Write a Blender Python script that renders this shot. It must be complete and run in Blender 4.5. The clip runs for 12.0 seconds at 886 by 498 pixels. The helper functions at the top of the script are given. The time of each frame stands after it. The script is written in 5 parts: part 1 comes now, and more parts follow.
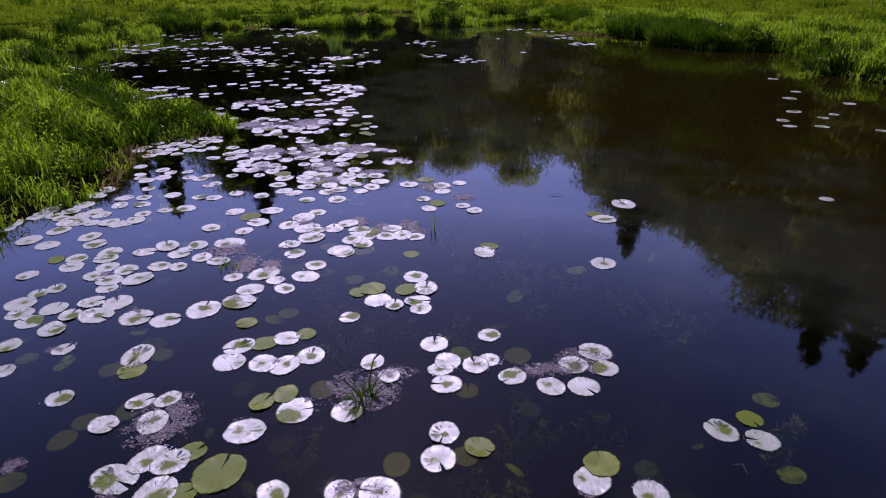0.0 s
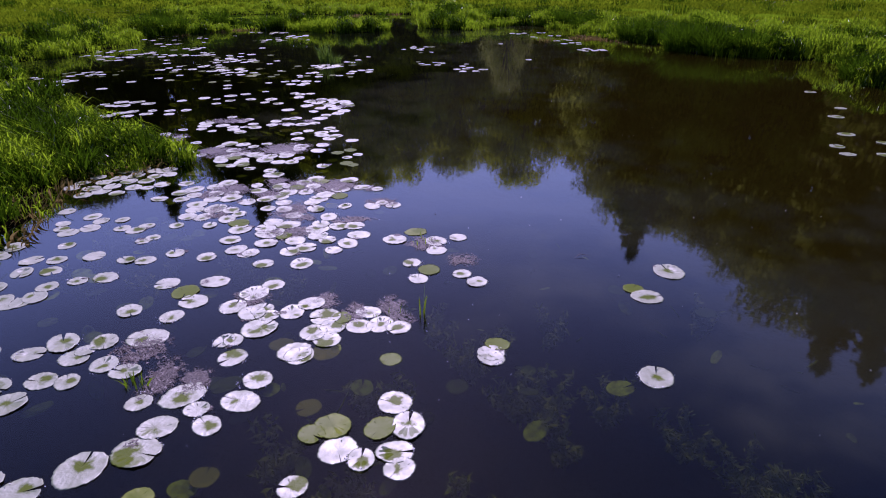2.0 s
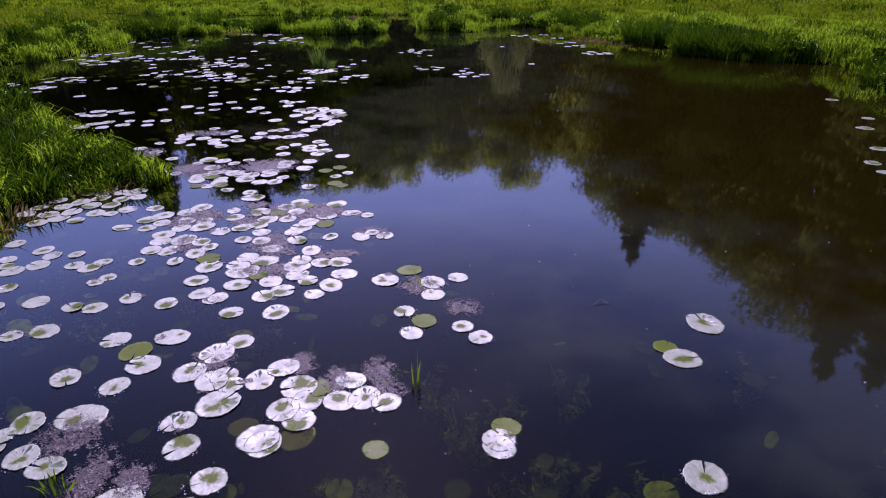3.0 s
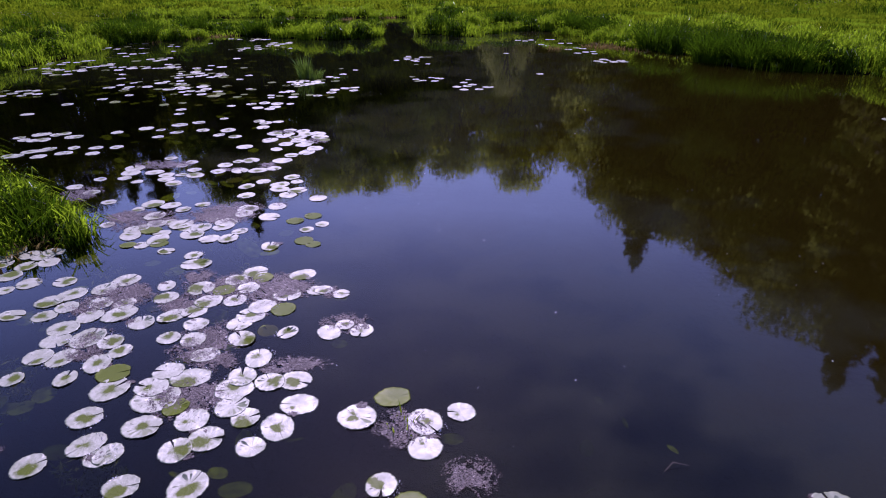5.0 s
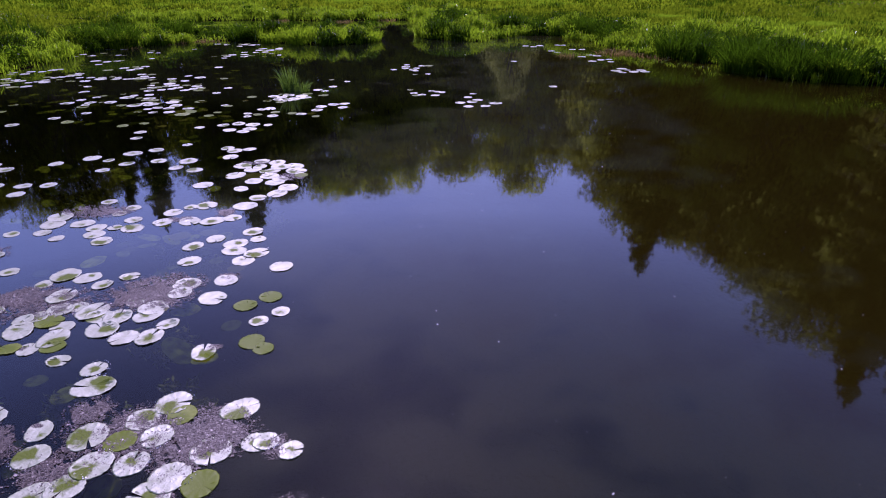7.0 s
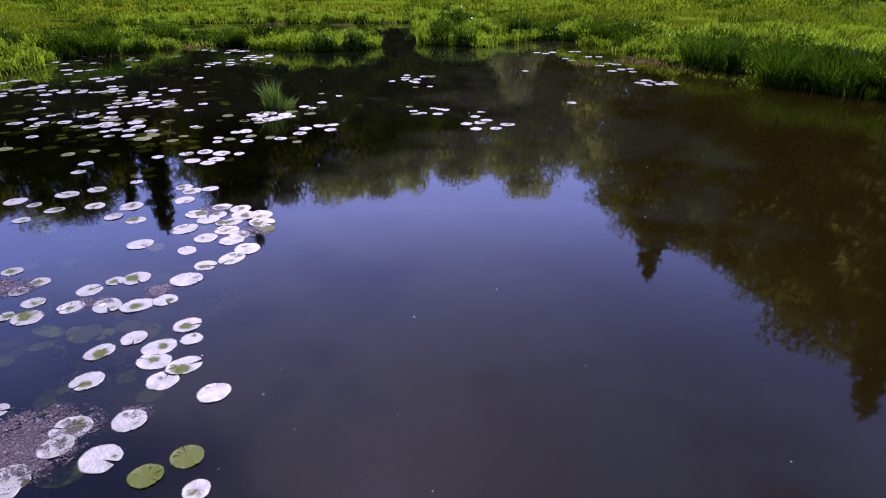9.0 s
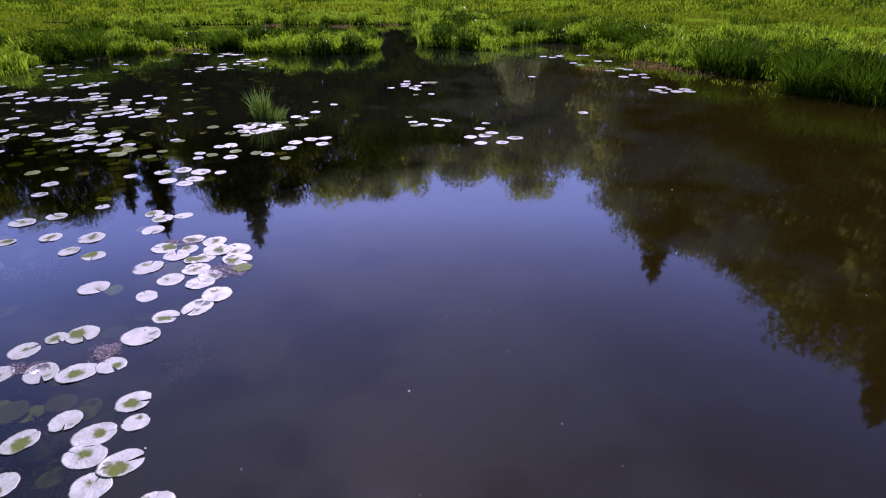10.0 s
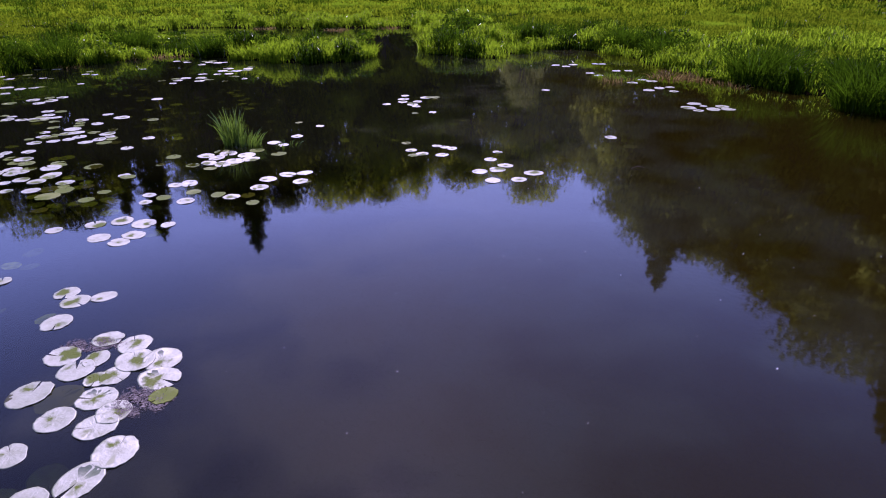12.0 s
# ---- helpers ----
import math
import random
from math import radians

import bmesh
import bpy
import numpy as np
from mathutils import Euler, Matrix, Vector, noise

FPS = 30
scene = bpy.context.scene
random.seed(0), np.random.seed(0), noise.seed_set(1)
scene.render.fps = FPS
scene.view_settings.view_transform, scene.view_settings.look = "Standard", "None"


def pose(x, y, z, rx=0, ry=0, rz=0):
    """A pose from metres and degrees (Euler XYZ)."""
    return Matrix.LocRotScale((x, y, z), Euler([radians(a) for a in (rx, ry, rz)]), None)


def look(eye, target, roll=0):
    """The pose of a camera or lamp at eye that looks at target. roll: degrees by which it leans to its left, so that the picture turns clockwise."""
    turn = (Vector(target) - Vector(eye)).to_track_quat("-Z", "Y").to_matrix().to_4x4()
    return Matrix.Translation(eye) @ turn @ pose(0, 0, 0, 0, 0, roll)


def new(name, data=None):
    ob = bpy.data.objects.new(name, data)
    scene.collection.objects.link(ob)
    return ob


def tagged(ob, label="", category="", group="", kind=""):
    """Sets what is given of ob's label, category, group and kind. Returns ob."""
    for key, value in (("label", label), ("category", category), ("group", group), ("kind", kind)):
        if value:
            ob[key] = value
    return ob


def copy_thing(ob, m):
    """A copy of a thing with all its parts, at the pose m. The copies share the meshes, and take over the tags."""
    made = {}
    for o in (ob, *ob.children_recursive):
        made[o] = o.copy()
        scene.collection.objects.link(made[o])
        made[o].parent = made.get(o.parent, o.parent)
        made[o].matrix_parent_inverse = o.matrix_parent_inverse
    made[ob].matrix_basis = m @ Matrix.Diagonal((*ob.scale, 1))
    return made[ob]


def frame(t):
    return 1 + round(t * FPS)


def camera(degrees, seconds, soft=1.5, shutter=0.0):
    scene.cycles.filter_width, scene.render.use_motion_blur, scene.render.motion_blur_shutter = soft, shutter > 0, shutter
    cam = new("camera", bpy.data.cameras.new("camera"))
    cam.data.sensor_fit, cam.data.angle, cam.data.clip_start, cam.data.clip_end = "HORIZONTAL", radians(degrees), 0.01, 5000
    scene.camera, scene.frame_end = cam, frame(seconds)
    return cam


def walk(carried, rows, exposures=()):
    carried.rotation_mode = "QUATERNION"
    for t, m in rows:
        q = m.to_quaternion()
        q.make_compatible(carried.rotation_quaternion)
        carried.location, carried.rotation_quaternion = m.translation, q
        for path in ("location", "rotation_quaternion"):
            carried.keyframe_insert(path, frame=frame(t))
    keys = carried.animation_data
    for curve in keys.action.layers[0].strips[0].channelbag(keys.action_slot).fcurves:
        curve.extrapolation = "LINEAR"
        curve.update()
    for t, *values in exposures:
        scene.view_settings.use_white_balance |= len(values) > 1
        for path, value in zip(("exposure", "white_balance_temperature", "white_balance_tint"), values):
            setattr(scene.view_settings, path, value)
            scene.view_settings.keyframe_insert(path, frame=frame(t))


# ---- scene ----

# ------------------------------------------------------------------ camera
cam = camera(72.0, 12.0, soft=1.05)
EYE, PITCH = 2.0, -24.73
ROWS = [  # seconds, x, y, yaw, roll
    (0, 0.000, 0.000, 0.50, -0.30),
    (0.5, 0.017, 0.343, 0.56, -0.30),
    (1, 0.029, 0.688, 0.58, -0.30),
    (1.5, 0.037, 1.036, 0.58, -0.31),
    (2, 0.043, 1.387, 0.57, -0.31),
    (2.5, 0.047, 1.740, 0.55, -0.31),
    (3, 0.050, 2.096, 0.52, -0.32),
    (3.5, 0.051, 2.454, 0.50, -0.32),
    (4, 0.053, 2.815, 0.49, -0.32),
    (4.5, 0.054, 3.178, 0.49, -0.33),
    (5, 0.055, 3.543, 0.51, -0.33),
    (5.5, 0.056, 3.910, 0.54, -0.33),
    (6, 0.058, 4.278, 0.59, -0.34),
    (6.5, 0.059, 4.648, 0.66, -0.34),
    (7, 0.061, 5.018, 0.74, -0.34),
    (7.5, 0.062, 5.389, 0.84, -0.35),
    (8, 0.062, 5.760, 0.94, -0.35),
    (8.5, 0.062, 6.132, 1.05, -0.35),
    (9, 0.060, 6.503, 1.17, -0.36),
    (9.5, 0.057, 6.874, 1.28, -0.36),
    (10, 0.051, 7.245, 1.38, -0.36),
    (10.5, 0.042, 7.616, 1.46, -0.37),
    (11, 0.029, 7.987, 1.51, -0.37),
    (11.5, 0.012, 8.357, 1.52, -0.37),
    (12, -0.010, 8.728, 1.49, -0.38),
]
walk(cam, [(t, pose(x, y, EYE, 0, 0, yaw) @ pose(0, 0, 0, 90 + PITCH, 0, 0) @ pose(0, 0, 0, 0, 0, roll)) for t, x, y, yaw, roll in ROWS],
     exposures=((0.0, -0.06, 5450, 66), (3.0, 0.12, 5450, 66), (5.5, 0.17, 5420, 67), (7.0, 0.30, 5400, 67), (9.5, 0.46, 5400, 67), (12.0, 0.50, 5420, 70)))

# ------------------------------------------------------------------ daylight
SUN_UP, SUN_AZ = 49.8, -9.0          # degrees above the horizon; degrees clockwise from +y
world = bpy.data.worlds.new("sky")
scene.world = world
world.use_nodes = True
wn = world.node_tree
sky = wn.nodes.new("ShaderNodeTexSky")
sky.sky_type, sky.sun_disc = "NISHITA", False
sky.sun_elevation, sky.sun_rotation = radians(SUN_UP), radians(SUN_AZ)
sky.air_density, sky.dust_density, sky.ozone_density = 1.35, 0.65, 3.3
wn.links.new(sky.outputs[0], wn.nodes["Background"].inputs["Color"])
wn.nodes["Background"].inputs["Strength"].default_value = 0.15

sun_data = bpy.data.lights.new("sun", "SUN")
sun_data.energy, sun_data.angle, sun_data.color = 5.0, radians(0.5), (1.0, 0.95, 0.87)
sun = new("sun", sun_data)
to_sun = Vector((math.sin(radians(SUN_AZ)) * math.cos(radians(SUN_UP)), math.cos(radians(SUN_AZ)) * math.cos(radians(SUN_UP)), math.sin(radians(SUN_UP))))
sun.matrix_world = look(to_sun * 60, (0, 0, 0))


# ------------------------------------------------------------------ materials
class Nodes:
    """A node material under construction."""

    def __init__(self, name):
        self.mat = bpy.data.materials.new(name)
        self.mat.use_nodes = True
        self.tree = self.mat.node_tree
        self.tree.nodes.clear()
        self.out = self.tree.nodes.new("ShaderNodeOutputMaterial")

    def add(self, kind, **inputs):
        n = self.tree.nodes.new(kind)
        for key, value in inputs.items():
            self.plug(n, key.replace("_", " "), value)
        return n

    def plug(self, n, key, value):
        slot = n.inputs[int(key)] if key.isdigit() else n.inputs[key]
        if isinstance(value, bpy.types.NodeSocket):
            self.tree.links.new(value, slot)
        else:
            slot.default_value = value

    def noise(self, scale, detail=3.0, rough=0.55, vector=None, distortion=0.0):
        n = self.add("ShaderNodeTexNoise", Scale=scale, Detail=detail, Roughness=rough, Distortion=distortion)
        self.tree.links.new(vector or self.coords(), n.inputs["Vector"])
        return n.outputs["Fac"]

    def coords(self, which="Object"):
        return self.add("ShaderNodeTexCoord").outputs[which]

    def place(self):
        return self.add("ShaderNodeNewGeometry").outputs["Position"]

    def ramp(self, fac, stops):
        n = self.add("ShaderNodeValToRGB", Fac=fac)
        e = n.color_ramp.elements
        while len(e) < len(stops):
            e.new(0.5)
        for el, (at, c) in zip(e, stops):
            el.position, el.color = at, (*c, 1) if len(c) == 3 else c
        return n.outputs["Color"]

    def mix(self, fac, a, b, blend="MIX"):
        n = self.add("ShaderNodeMix")
        n.data_type, n.blend_type = "RGBA", blend
        for i, v in ((0, fac), (6, a), (7, b)):
            if isinstance(v, bpy.types.NodeSocket):
                self.tree.links.new(v, n.inputs[i])
            else:
                n.inputs[i].default_value = (*v, 1) if isinstance(v, tuple) and len(v) == 3 else v
        return n.outputs[2]

    def remap(self, v, a, b, c, d):
        n = self.add("ShaderNodeMapRange", Value=v)
        for key, val in (("From Min", a), ("From Max", b), ("To Min", c), ("To Max", d)):
            n.inputs[key].default_value = val
        return n.outputs[0]

    def bump(self, height, strength, distance):
        return self.add("ShaderNodeBump", Height=height, Strength=strength, Distance=distance).outputs[0]

    def done(self, shader):
        self.tree.links.new(shader, self.out.inputs["Surface"])
        return self.mat


def leaf_material(name, dark, mid, light, through_light=0.45, gloss=0.08, rough=0.4, patch=0.35, sunny=(1.5, 1.25, 0.6), dull=(1.0, 0.9, 0.35), light_swing=None, glint=0.0):
    """Thin green blades or leaves: they scatter, let light through and shine a little."""
    m = Nodes(name)
    geo = m.add("ShaderNodeNewGeometry")
    one = m.ramp(geo.outputs["Random Per Island"], [(0.0, dark), (0.5, mid), (1.0, light)])
    patches = m.noise(patch, 3.0, 0.6, geo.outputs["Position"])
    col = m.mix(m.remap(patches, 0.35, 0.65, 0.0, 0.75), one, light)
    if light_swing:      # lit clumps and dark gaps of a crown, put into the leaf colour
        broad = m.noise(light_swing[0], 3.0, 0.65, geo.outputs["Position"])
        col = m.mix(1.0, col, m.ramp(broad, [(0.36, (light_swing[1],) * 3), (0.5, (0.9,) * 3), (0.64, (light_swing[2],) * 3)]), "MULTIPLY")
    warm = tuple(min(1.0, c * f) for c, f in zip(light, sunny))
    diff = m.add("ShaderNodeBsdfDiffuse", Color=m.mix(1.0, col, dull, "MULTIPLY"))
    trans = m.add("ShaderNodeBsdfTranslucent", Color=m.mix(0.1 if light_swing else 0.6, col, warm))
    a = m.add("ShaderNodeMixShader", Fac=through_light)
    m.tree.links.new(diff.outputs[0], a.inputs[1]), m.tree.links.new(trans.outputs[0], a.inputs[2])
    shine = m.add("ShaderNodeBsdfGlossy", Roughness=rough, Color=(1, 1, 1, 1))
    waxy = m.remap(geo.outputs["Random Per Island"], 0.95, 0.955, gloss, gloss + glint) if glint else gloss      # a few blades shine
    b = m.add("ShaderNodeMixShader", Fac=waxy)
    m.tree.links.new(a.outputs[0], b.inputs[1]), m.tree.links.new(shine.outputs[0], b.inputs[2])
    return m.done(b.outputs[0])


def soil_material():
    m = Nodes("meadow_soil")
    p = m.place()
    fine, broad = m.noise(9.0, 5.0, 0.65, p), m.noise(0.6, 4.0, 0.6, p)
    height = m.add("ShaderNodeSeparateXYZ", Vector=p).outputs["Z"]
    # damp margin soil, darkened further as painted shade between the grass clumps
    damp_shade = m.ramp(fine, [(0.3, (0.004, 0.009, 0.001)), (0.6, (0.009, 0.02, 0.001)), (0.85, (0.02, 0.04, 0.0015))])
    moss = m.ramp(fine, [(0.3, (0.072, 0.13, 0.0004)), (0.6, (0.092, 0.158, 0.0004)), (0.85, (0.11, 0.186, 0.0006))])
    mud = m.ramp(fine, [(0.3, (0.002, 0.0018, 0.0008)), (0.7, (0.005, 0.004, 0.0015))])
    moss = m.mix(m.remap(height, 0.14, 0.22, 0.0, 1.0), damp_shade, moss)
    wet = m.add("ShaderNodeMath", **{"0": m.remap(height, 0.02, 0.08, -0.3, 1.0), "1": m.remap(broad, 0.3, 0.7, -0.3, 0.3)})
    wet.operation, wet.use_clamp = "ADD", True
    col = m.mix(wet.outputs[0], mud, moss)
    b = m.add("ShaderNodeBsdfPrincipled", Base_Color=col, Roughness=0.95, Normal=m.bump(fine, 0.6, 0.05), **{"Specular IOR Level": 0.0})
    return m.done(b.outputs[0])


def water_material():
    """Still brown pond water: a mirror by Fresnel over a dim view of what lies below."""
    m = Nodes("pond_water")
    p = m.place()
    wide = m.add("ShaderNodeMapping", Vector=p, Scale=(1.0, 0.7, 1.0)).outputs[0]
    swell, fine = m.noise(1.1, 2.0, 0.5, wide), m.noise(9.0, 2.0, 0.5, wide)
    nrm = m.add("ShaderNodeBump", Height=swell, Strength=0.007, Distance=0.2).outputs[0]
    nrm = m.add("ShaderNodeBump", Height=fine, Strength=0.006, Distance=0.04, Normal=nrm).outputs[0]
    # stirred-up silt hangs in the open side of the pond, weeds keep the lily side clear
    drift = m.add("ShaderNodeMath", **{"0": m.remap(m.add("ShaderNodeSeparateXYZ", Vector=p).outputs["X"], -10.0, 10.0, -15.0, 15.0), "1": m.remap(m.noise(0.55, 4.0, 0.6, p), 0.25, 0.75, -3.0, 3.0)}).outputs[0]
    # finer blotches stand in for mirrored clouds and dim weed below
    drift = m.add("ShaderNodeMath", **{"0": drift, "1": m.remap(m.noise(1.7, 3.0, 0.6, p), 0.3, 0.7, -1.6, 1.6)}).outputs[0]
    drift = m.add("ShaderNodeMath", **{"0": drift, "1": m.remap(m.add("ShaderNodeSeparateXYZ", Vector=p).outputs["Y"], 3.0, 9.5, -4.5, 1.8)}).outputs[0]
    # and it thins out again up the pond, where it would pale the mirrored trees
    drift = m.add("ShaderNodeMath", **{"0": drift, "1": m.remap(m.add("ShaderNodeSeparateXYZ", Vector=p).outputs["Y"], 10.5, 15.5, 0.0, -2.9)}).outputs[0]
    shallow = m.add("ShaderNodeMath", **{"0": drift, "1": m.remap(m.add("ShaderNodeSeparateXYZ", Vector=p).outputs["Y"], 12.0, 16.0, -6.0, -1.6)})
    shallow.operation = "MAXIMUM"
    drift = shallow.outputs[0]
    # silt colour, its middle stop raised to paint in the sun's glow
    murk_and_glow = m.ramp(m.remap(drift, -4.0, 4.5, 0.0, 1.0), [(0.1, (0.0010, 0.0026, 0.0007)), (0.5, (0.0260, 0.0280, 0.0140)), (0.72, (0.0205, 0.0200, 0.0080)), (0.9, (0.0160, 0.0136, 0.0032)), (1.0, (0.0150, 0.0110, 0.0010))])
    clear = m.add("ShaderNodeBsdfTransparent", Color=(0.55, 0.52, 0.24, 1))
    silt = m.add("ShaderNodeBsdfDiffuse", Color=murk_and_glow)
    below = m.add("ShaderNodeMixShader", Fac=m.remap(drift, -3.0, 2.0, 0.12, 0.55))
    m.tree.links.new(clear.outputs[0], below.inputs[1]), m.tree.links.new(silt.outputs[0], below.inputs[2])
    above = m.add("ShaderNodeBsdfGlossy", Roughness=0.03, Normal=nrm, Color=(1, 1, 1, 1))
    bare = m.add("ShaderNodeFresnel", IOR=1.30, Normal=nrm).outputs[0]
    steep = m.add("ShaderNodeMath", **{"0": bare, "1": 1.6})
    steep.operation = "POWER"
    steep = m.add("ShaderNodeMath", **{"0": steep.outputs[0], "1": 5.4})
    steep.operation = "MULTIPLY"
    fres = m.add("ShaderNodeMath", **{"0": steep.outputs[0], "1": m.remap(bare, 0.0, 1.0, 0.07, 0.92)})
    fres.operation, fres.use_clamp = "MINIMUM", True
    mixed = m.add("ShaderNodeMixShader", Fac=fres.outputs[0])
    m.tree.links.new(below.outputs[0], mixed.inputs[1]), m.tree.links.new(above.outputs[0], mixed.inputs[2])
    return m.done(mixed.outputs[0])


def pad_material(name, rim, heart, worn, dry=0.52, sheen=0.88, wetness=(0.02, -0.045), wet=0.42, ribs=0.08, relief_depth=0.35):
    """Waxy floating leaf: dull wax that glares in the sun, a wet smooth hollow round the stalk, brown flecks and veins."""
    m = Nodes(name)
    geo = m.add("ShaderNodeNewGeometry")
    p = geo.outputs["Position"]
    own = m.add("ShaderNodeAttribute")
    own.attribute_name = "leaf"
    local = own.outputs["Vector"]
    both = m.add("ShaderNodeMath", **{"0": m.add("ShaderNodeObjectInfo").outputs["Random"], "1": geo.outputs["Random Per Island"]})
    rnd = m.add("ShaderNodeMath", **{"0": both.outputs[0]})
    rnd.operation = "FRACT"
    rnd = rnd.outputs[0]
    off = m.add("ShaderNodeCombineXYZ", X=m.remap(rnd, 0.0, 1.0, -0.04, 0.05), Y=m.remap(m.add("ShaderNodeMath", **{"0": m.remap(rnd, 0, 1, 0, 37.0)}).outputs[0], 0, 37, -0.045, 0.045)).outputs[0]
    near = m.add("ShaderNodeVectorMath", **{"0": m.add("ShaderNodeVectorMath", **{"0": local, "1": off}).outputs[0]})
    near.operation = "LENGTH"
    fleck, blotch = m.noise(90.0, 4.0, 0.6, p), m.noise(15.0, 2.0, 0.5, p)
    size = m.add("ShaderNodeMath", **{"0": near.outputs["Value"], "1": m.remap(blotch, 0.3, 0.7, -0.03, 0.03)}).outputs[0]
    size = m.add("ShaderNodeMath", **{"0": size, "1": m.remap(rnd, 0.0, 1.0, *wetness)}).outputs[0]
    # the wet hollow runs out in tongues along the ribs
    spoke = m.add("ShaderNodeVectorMath", **{"0": local})
    spoke.operation = "NORMALIZE"
    spoke = m.add("ShaderNodeVectorMath", **{"0": spoke.outputs[0], "1": m.add("ShaderNodeCombineXYZ", X=m.remap(rnd, 0, 1, 0, 91.0), Z=m.remap(rnd, 0, 1, 0, 57.0)).outputs[0]}).outputs[0]
    streak = m.noise(1.1, 4.0, 0.6, spoke)
    size = m.add("ShaderNodeMath", **{"0": size, "1": m.remap(streak, 0.25, 0.75, -0.013, 0.013)}).outputs[0]
    size = m.add("ShaderNodeMath", **{"0": size, "1": m.remap(m.noise(120.0, 3.0, 0.6, p), 0.3, 0.7, -0.006, 0.006)}).outputs[0]
    hollow = m.remap(size, 0.008, 0.042, 1.0, 0.0)
    veins = m.add("ShaderNodeTexGradient", Vector=local)
    veins.gradient_type = "RADIAL"
    rib = m.add("ShaderNodeMath", **{"0": m.remap(veins.outputs[0], 0.0, 1.0, 0.0, 110.0)})
    rib.operation = "SINE"
    col = m.mix(m.remap(blotch, 0.4, 0.7, 0.0, 0.8), rim, heart)
    col = m.mix(hollow, col, heart)
    col = m.mix(m.remap(fleck, 0.64, 0.76, 0.0, 0.75), col, worn)
    rough = m.add("ShaderNodeMix")
    m.tree.links.new(hollow, rough.inputs[0])
    m.tree.links.new(m.remap(blotch, 0.3, 0.7, dry - 0.06, dry + 0.1), rough.inputs[2])
    rough.inputs[3].default_value = wet
    relief = m.mix(ribs, m.noise(55.0, 3.0, 0.6, p), m.remap(rib.outputs[0], -1, 1, 0, 1))
    b = m.add("ShaderNodeBsdfPrincipled", Base_Color=col, Roughness=rough.outputs[0], IOR=1.62, Normal=m.bump(relief, relief_depth, 0.006))
    m.plug(b, "Specular IOR Level", m.remap(hollow, 0.0, 1.0, sheen, 0.05))
    return m.done(b.outputs[0])


def debris_material():
    m = Nodes("petals_and_scum")
    geo = m.add("ShaderNodeNewGeometry")
    isle = geo.outputs["Random Per Island"]
    pale = m.ramp(isle, [(0.0, (0.03, 0.019, 0.012)), (0.7, (0.062, 0.042, 0.029)), (0.95, (0.12, 0.088, 0.066)), (1.0, (0.5, 0.45, 0.4))])
    brown = m.ramp(isle, [(0.0, (0.017, 0.011, 0.006)), (0.7, (0.04, 0.026, 0.017)), (1.0, (0.09, 0.068, 0.05))])
    col = m.mix(m.remap(m.noise(5.0, 3.0, 0.6, geo.outputs["Position"]), 0.45, 0.65, 0.0, 0.8), brown, pale)
    b = m.add("ShaderNodeBsdfPrincipled", Base_Color=col, Roughness=0.5, **{"Specular IOR Level": 0.32})
    return m.done(b.outputs[0])


def sunken_material():
    """Drowned leaves: some fresh olive green, most dulled by silt."""
    m = Nodes("sunken_leaf")
    isle = m.add("ShaderNodeNewGeometry").outputs["Random Per Island"]
    col = m.ramp(isle, [(0.0, (0.016, 0.03, 0.004)), (0.5, (0.055, 0.09, 0.006)), (0.8, (0.13, 0.20, 0.008)), (1.0, (0.2, 0.30, 0.010))])
    col = m.mix(m.remap(m.noise(22.0, 3.0, 0.6), 0.4, 0.65, 0.0, 0.7), col, (0.015, 0.018, 0.005))
    return m.done(m.add("ShaderNodeBsdfDiffuse", Color=col).outputs[0])


def plain_material(name, a, b_, scale=12.0, rough=0.7):
    m = Nodes(name)
    n = m.noise(scale, 4.0, 0.6)
    b = m.add("ShaderNodeBsdfPrincipled", Base_Color=m.ramp(n, [(0.3, a), (0.7, b_)]), Roughness=rough, Normal=m.bump(n, 0.4, 0.02))
    return m.done(b.outputs[0])


BACK = (0.42, 0.42, 0.15)
GRASS = leaf_material("meadow_grass", (0.088, 0.146, 0.0002), (0.106, 0.173, 0.0002), (0.124, 0.198, 0.0002), 0.6, 0.0, 0.3, 0.35, (1.5, 1.3, 0.6), BACK)
SEDGE = leaf_material("bank_sedge", (0.010, 0.032, 0.0004), (0.068, 0.148, 0.0004), (0.195, 0.335, 0.0004), 0.6, 0.001, 0.28, 0.35, (1.5, 1.4, 0.6), BACK, glint=0.03)
# dark tufts, with the shade at clump bases worked into the green
DARKSHADED = leaf_material("dark_sedge", (0.0025, 0.010, 0.0003), (0.010, 0.036, 0.0003), (0.04, 0.104, 0.0003), 0.45, 0.001, 0.28, 1.4, (1.5, 1.3, 0.6), BACK, glint=0.03)
TUSSOCK = leaf_material("tussock_sedge", (0.008, 0.024, 0.002), (0.03, 0.075, 0.006), (0.10, 0.19, 0.02), 0.45, 0.03, 0.25, 3.0, (1.4, 1.3, 0.8), (0.7, 0.7, 0.4))
FRESH = leaf_material("fresh_blades", (0.04, 0.112, 0.0016), (0.064, 0.152, 0.0016), (0.104, 0.2, 0.0016), 0.6, 0.008)
STRAW = leaf_material("dead_straw", (0.035, 0.027, 0.009), (0.075, 0.06, 0.022), (0.17, 0.145, 0.07), 0.4, 0.006)
SPRUCE = leaf_material("spruce_needles", (0.046, 0.0598, 0.00552), (0.069, 0.0828, 0.00736), (0.0874, 0.0966, 0.01104), 0.5, 0.004, 0.5, 0.08, (1.0, 1.05, 0.8))
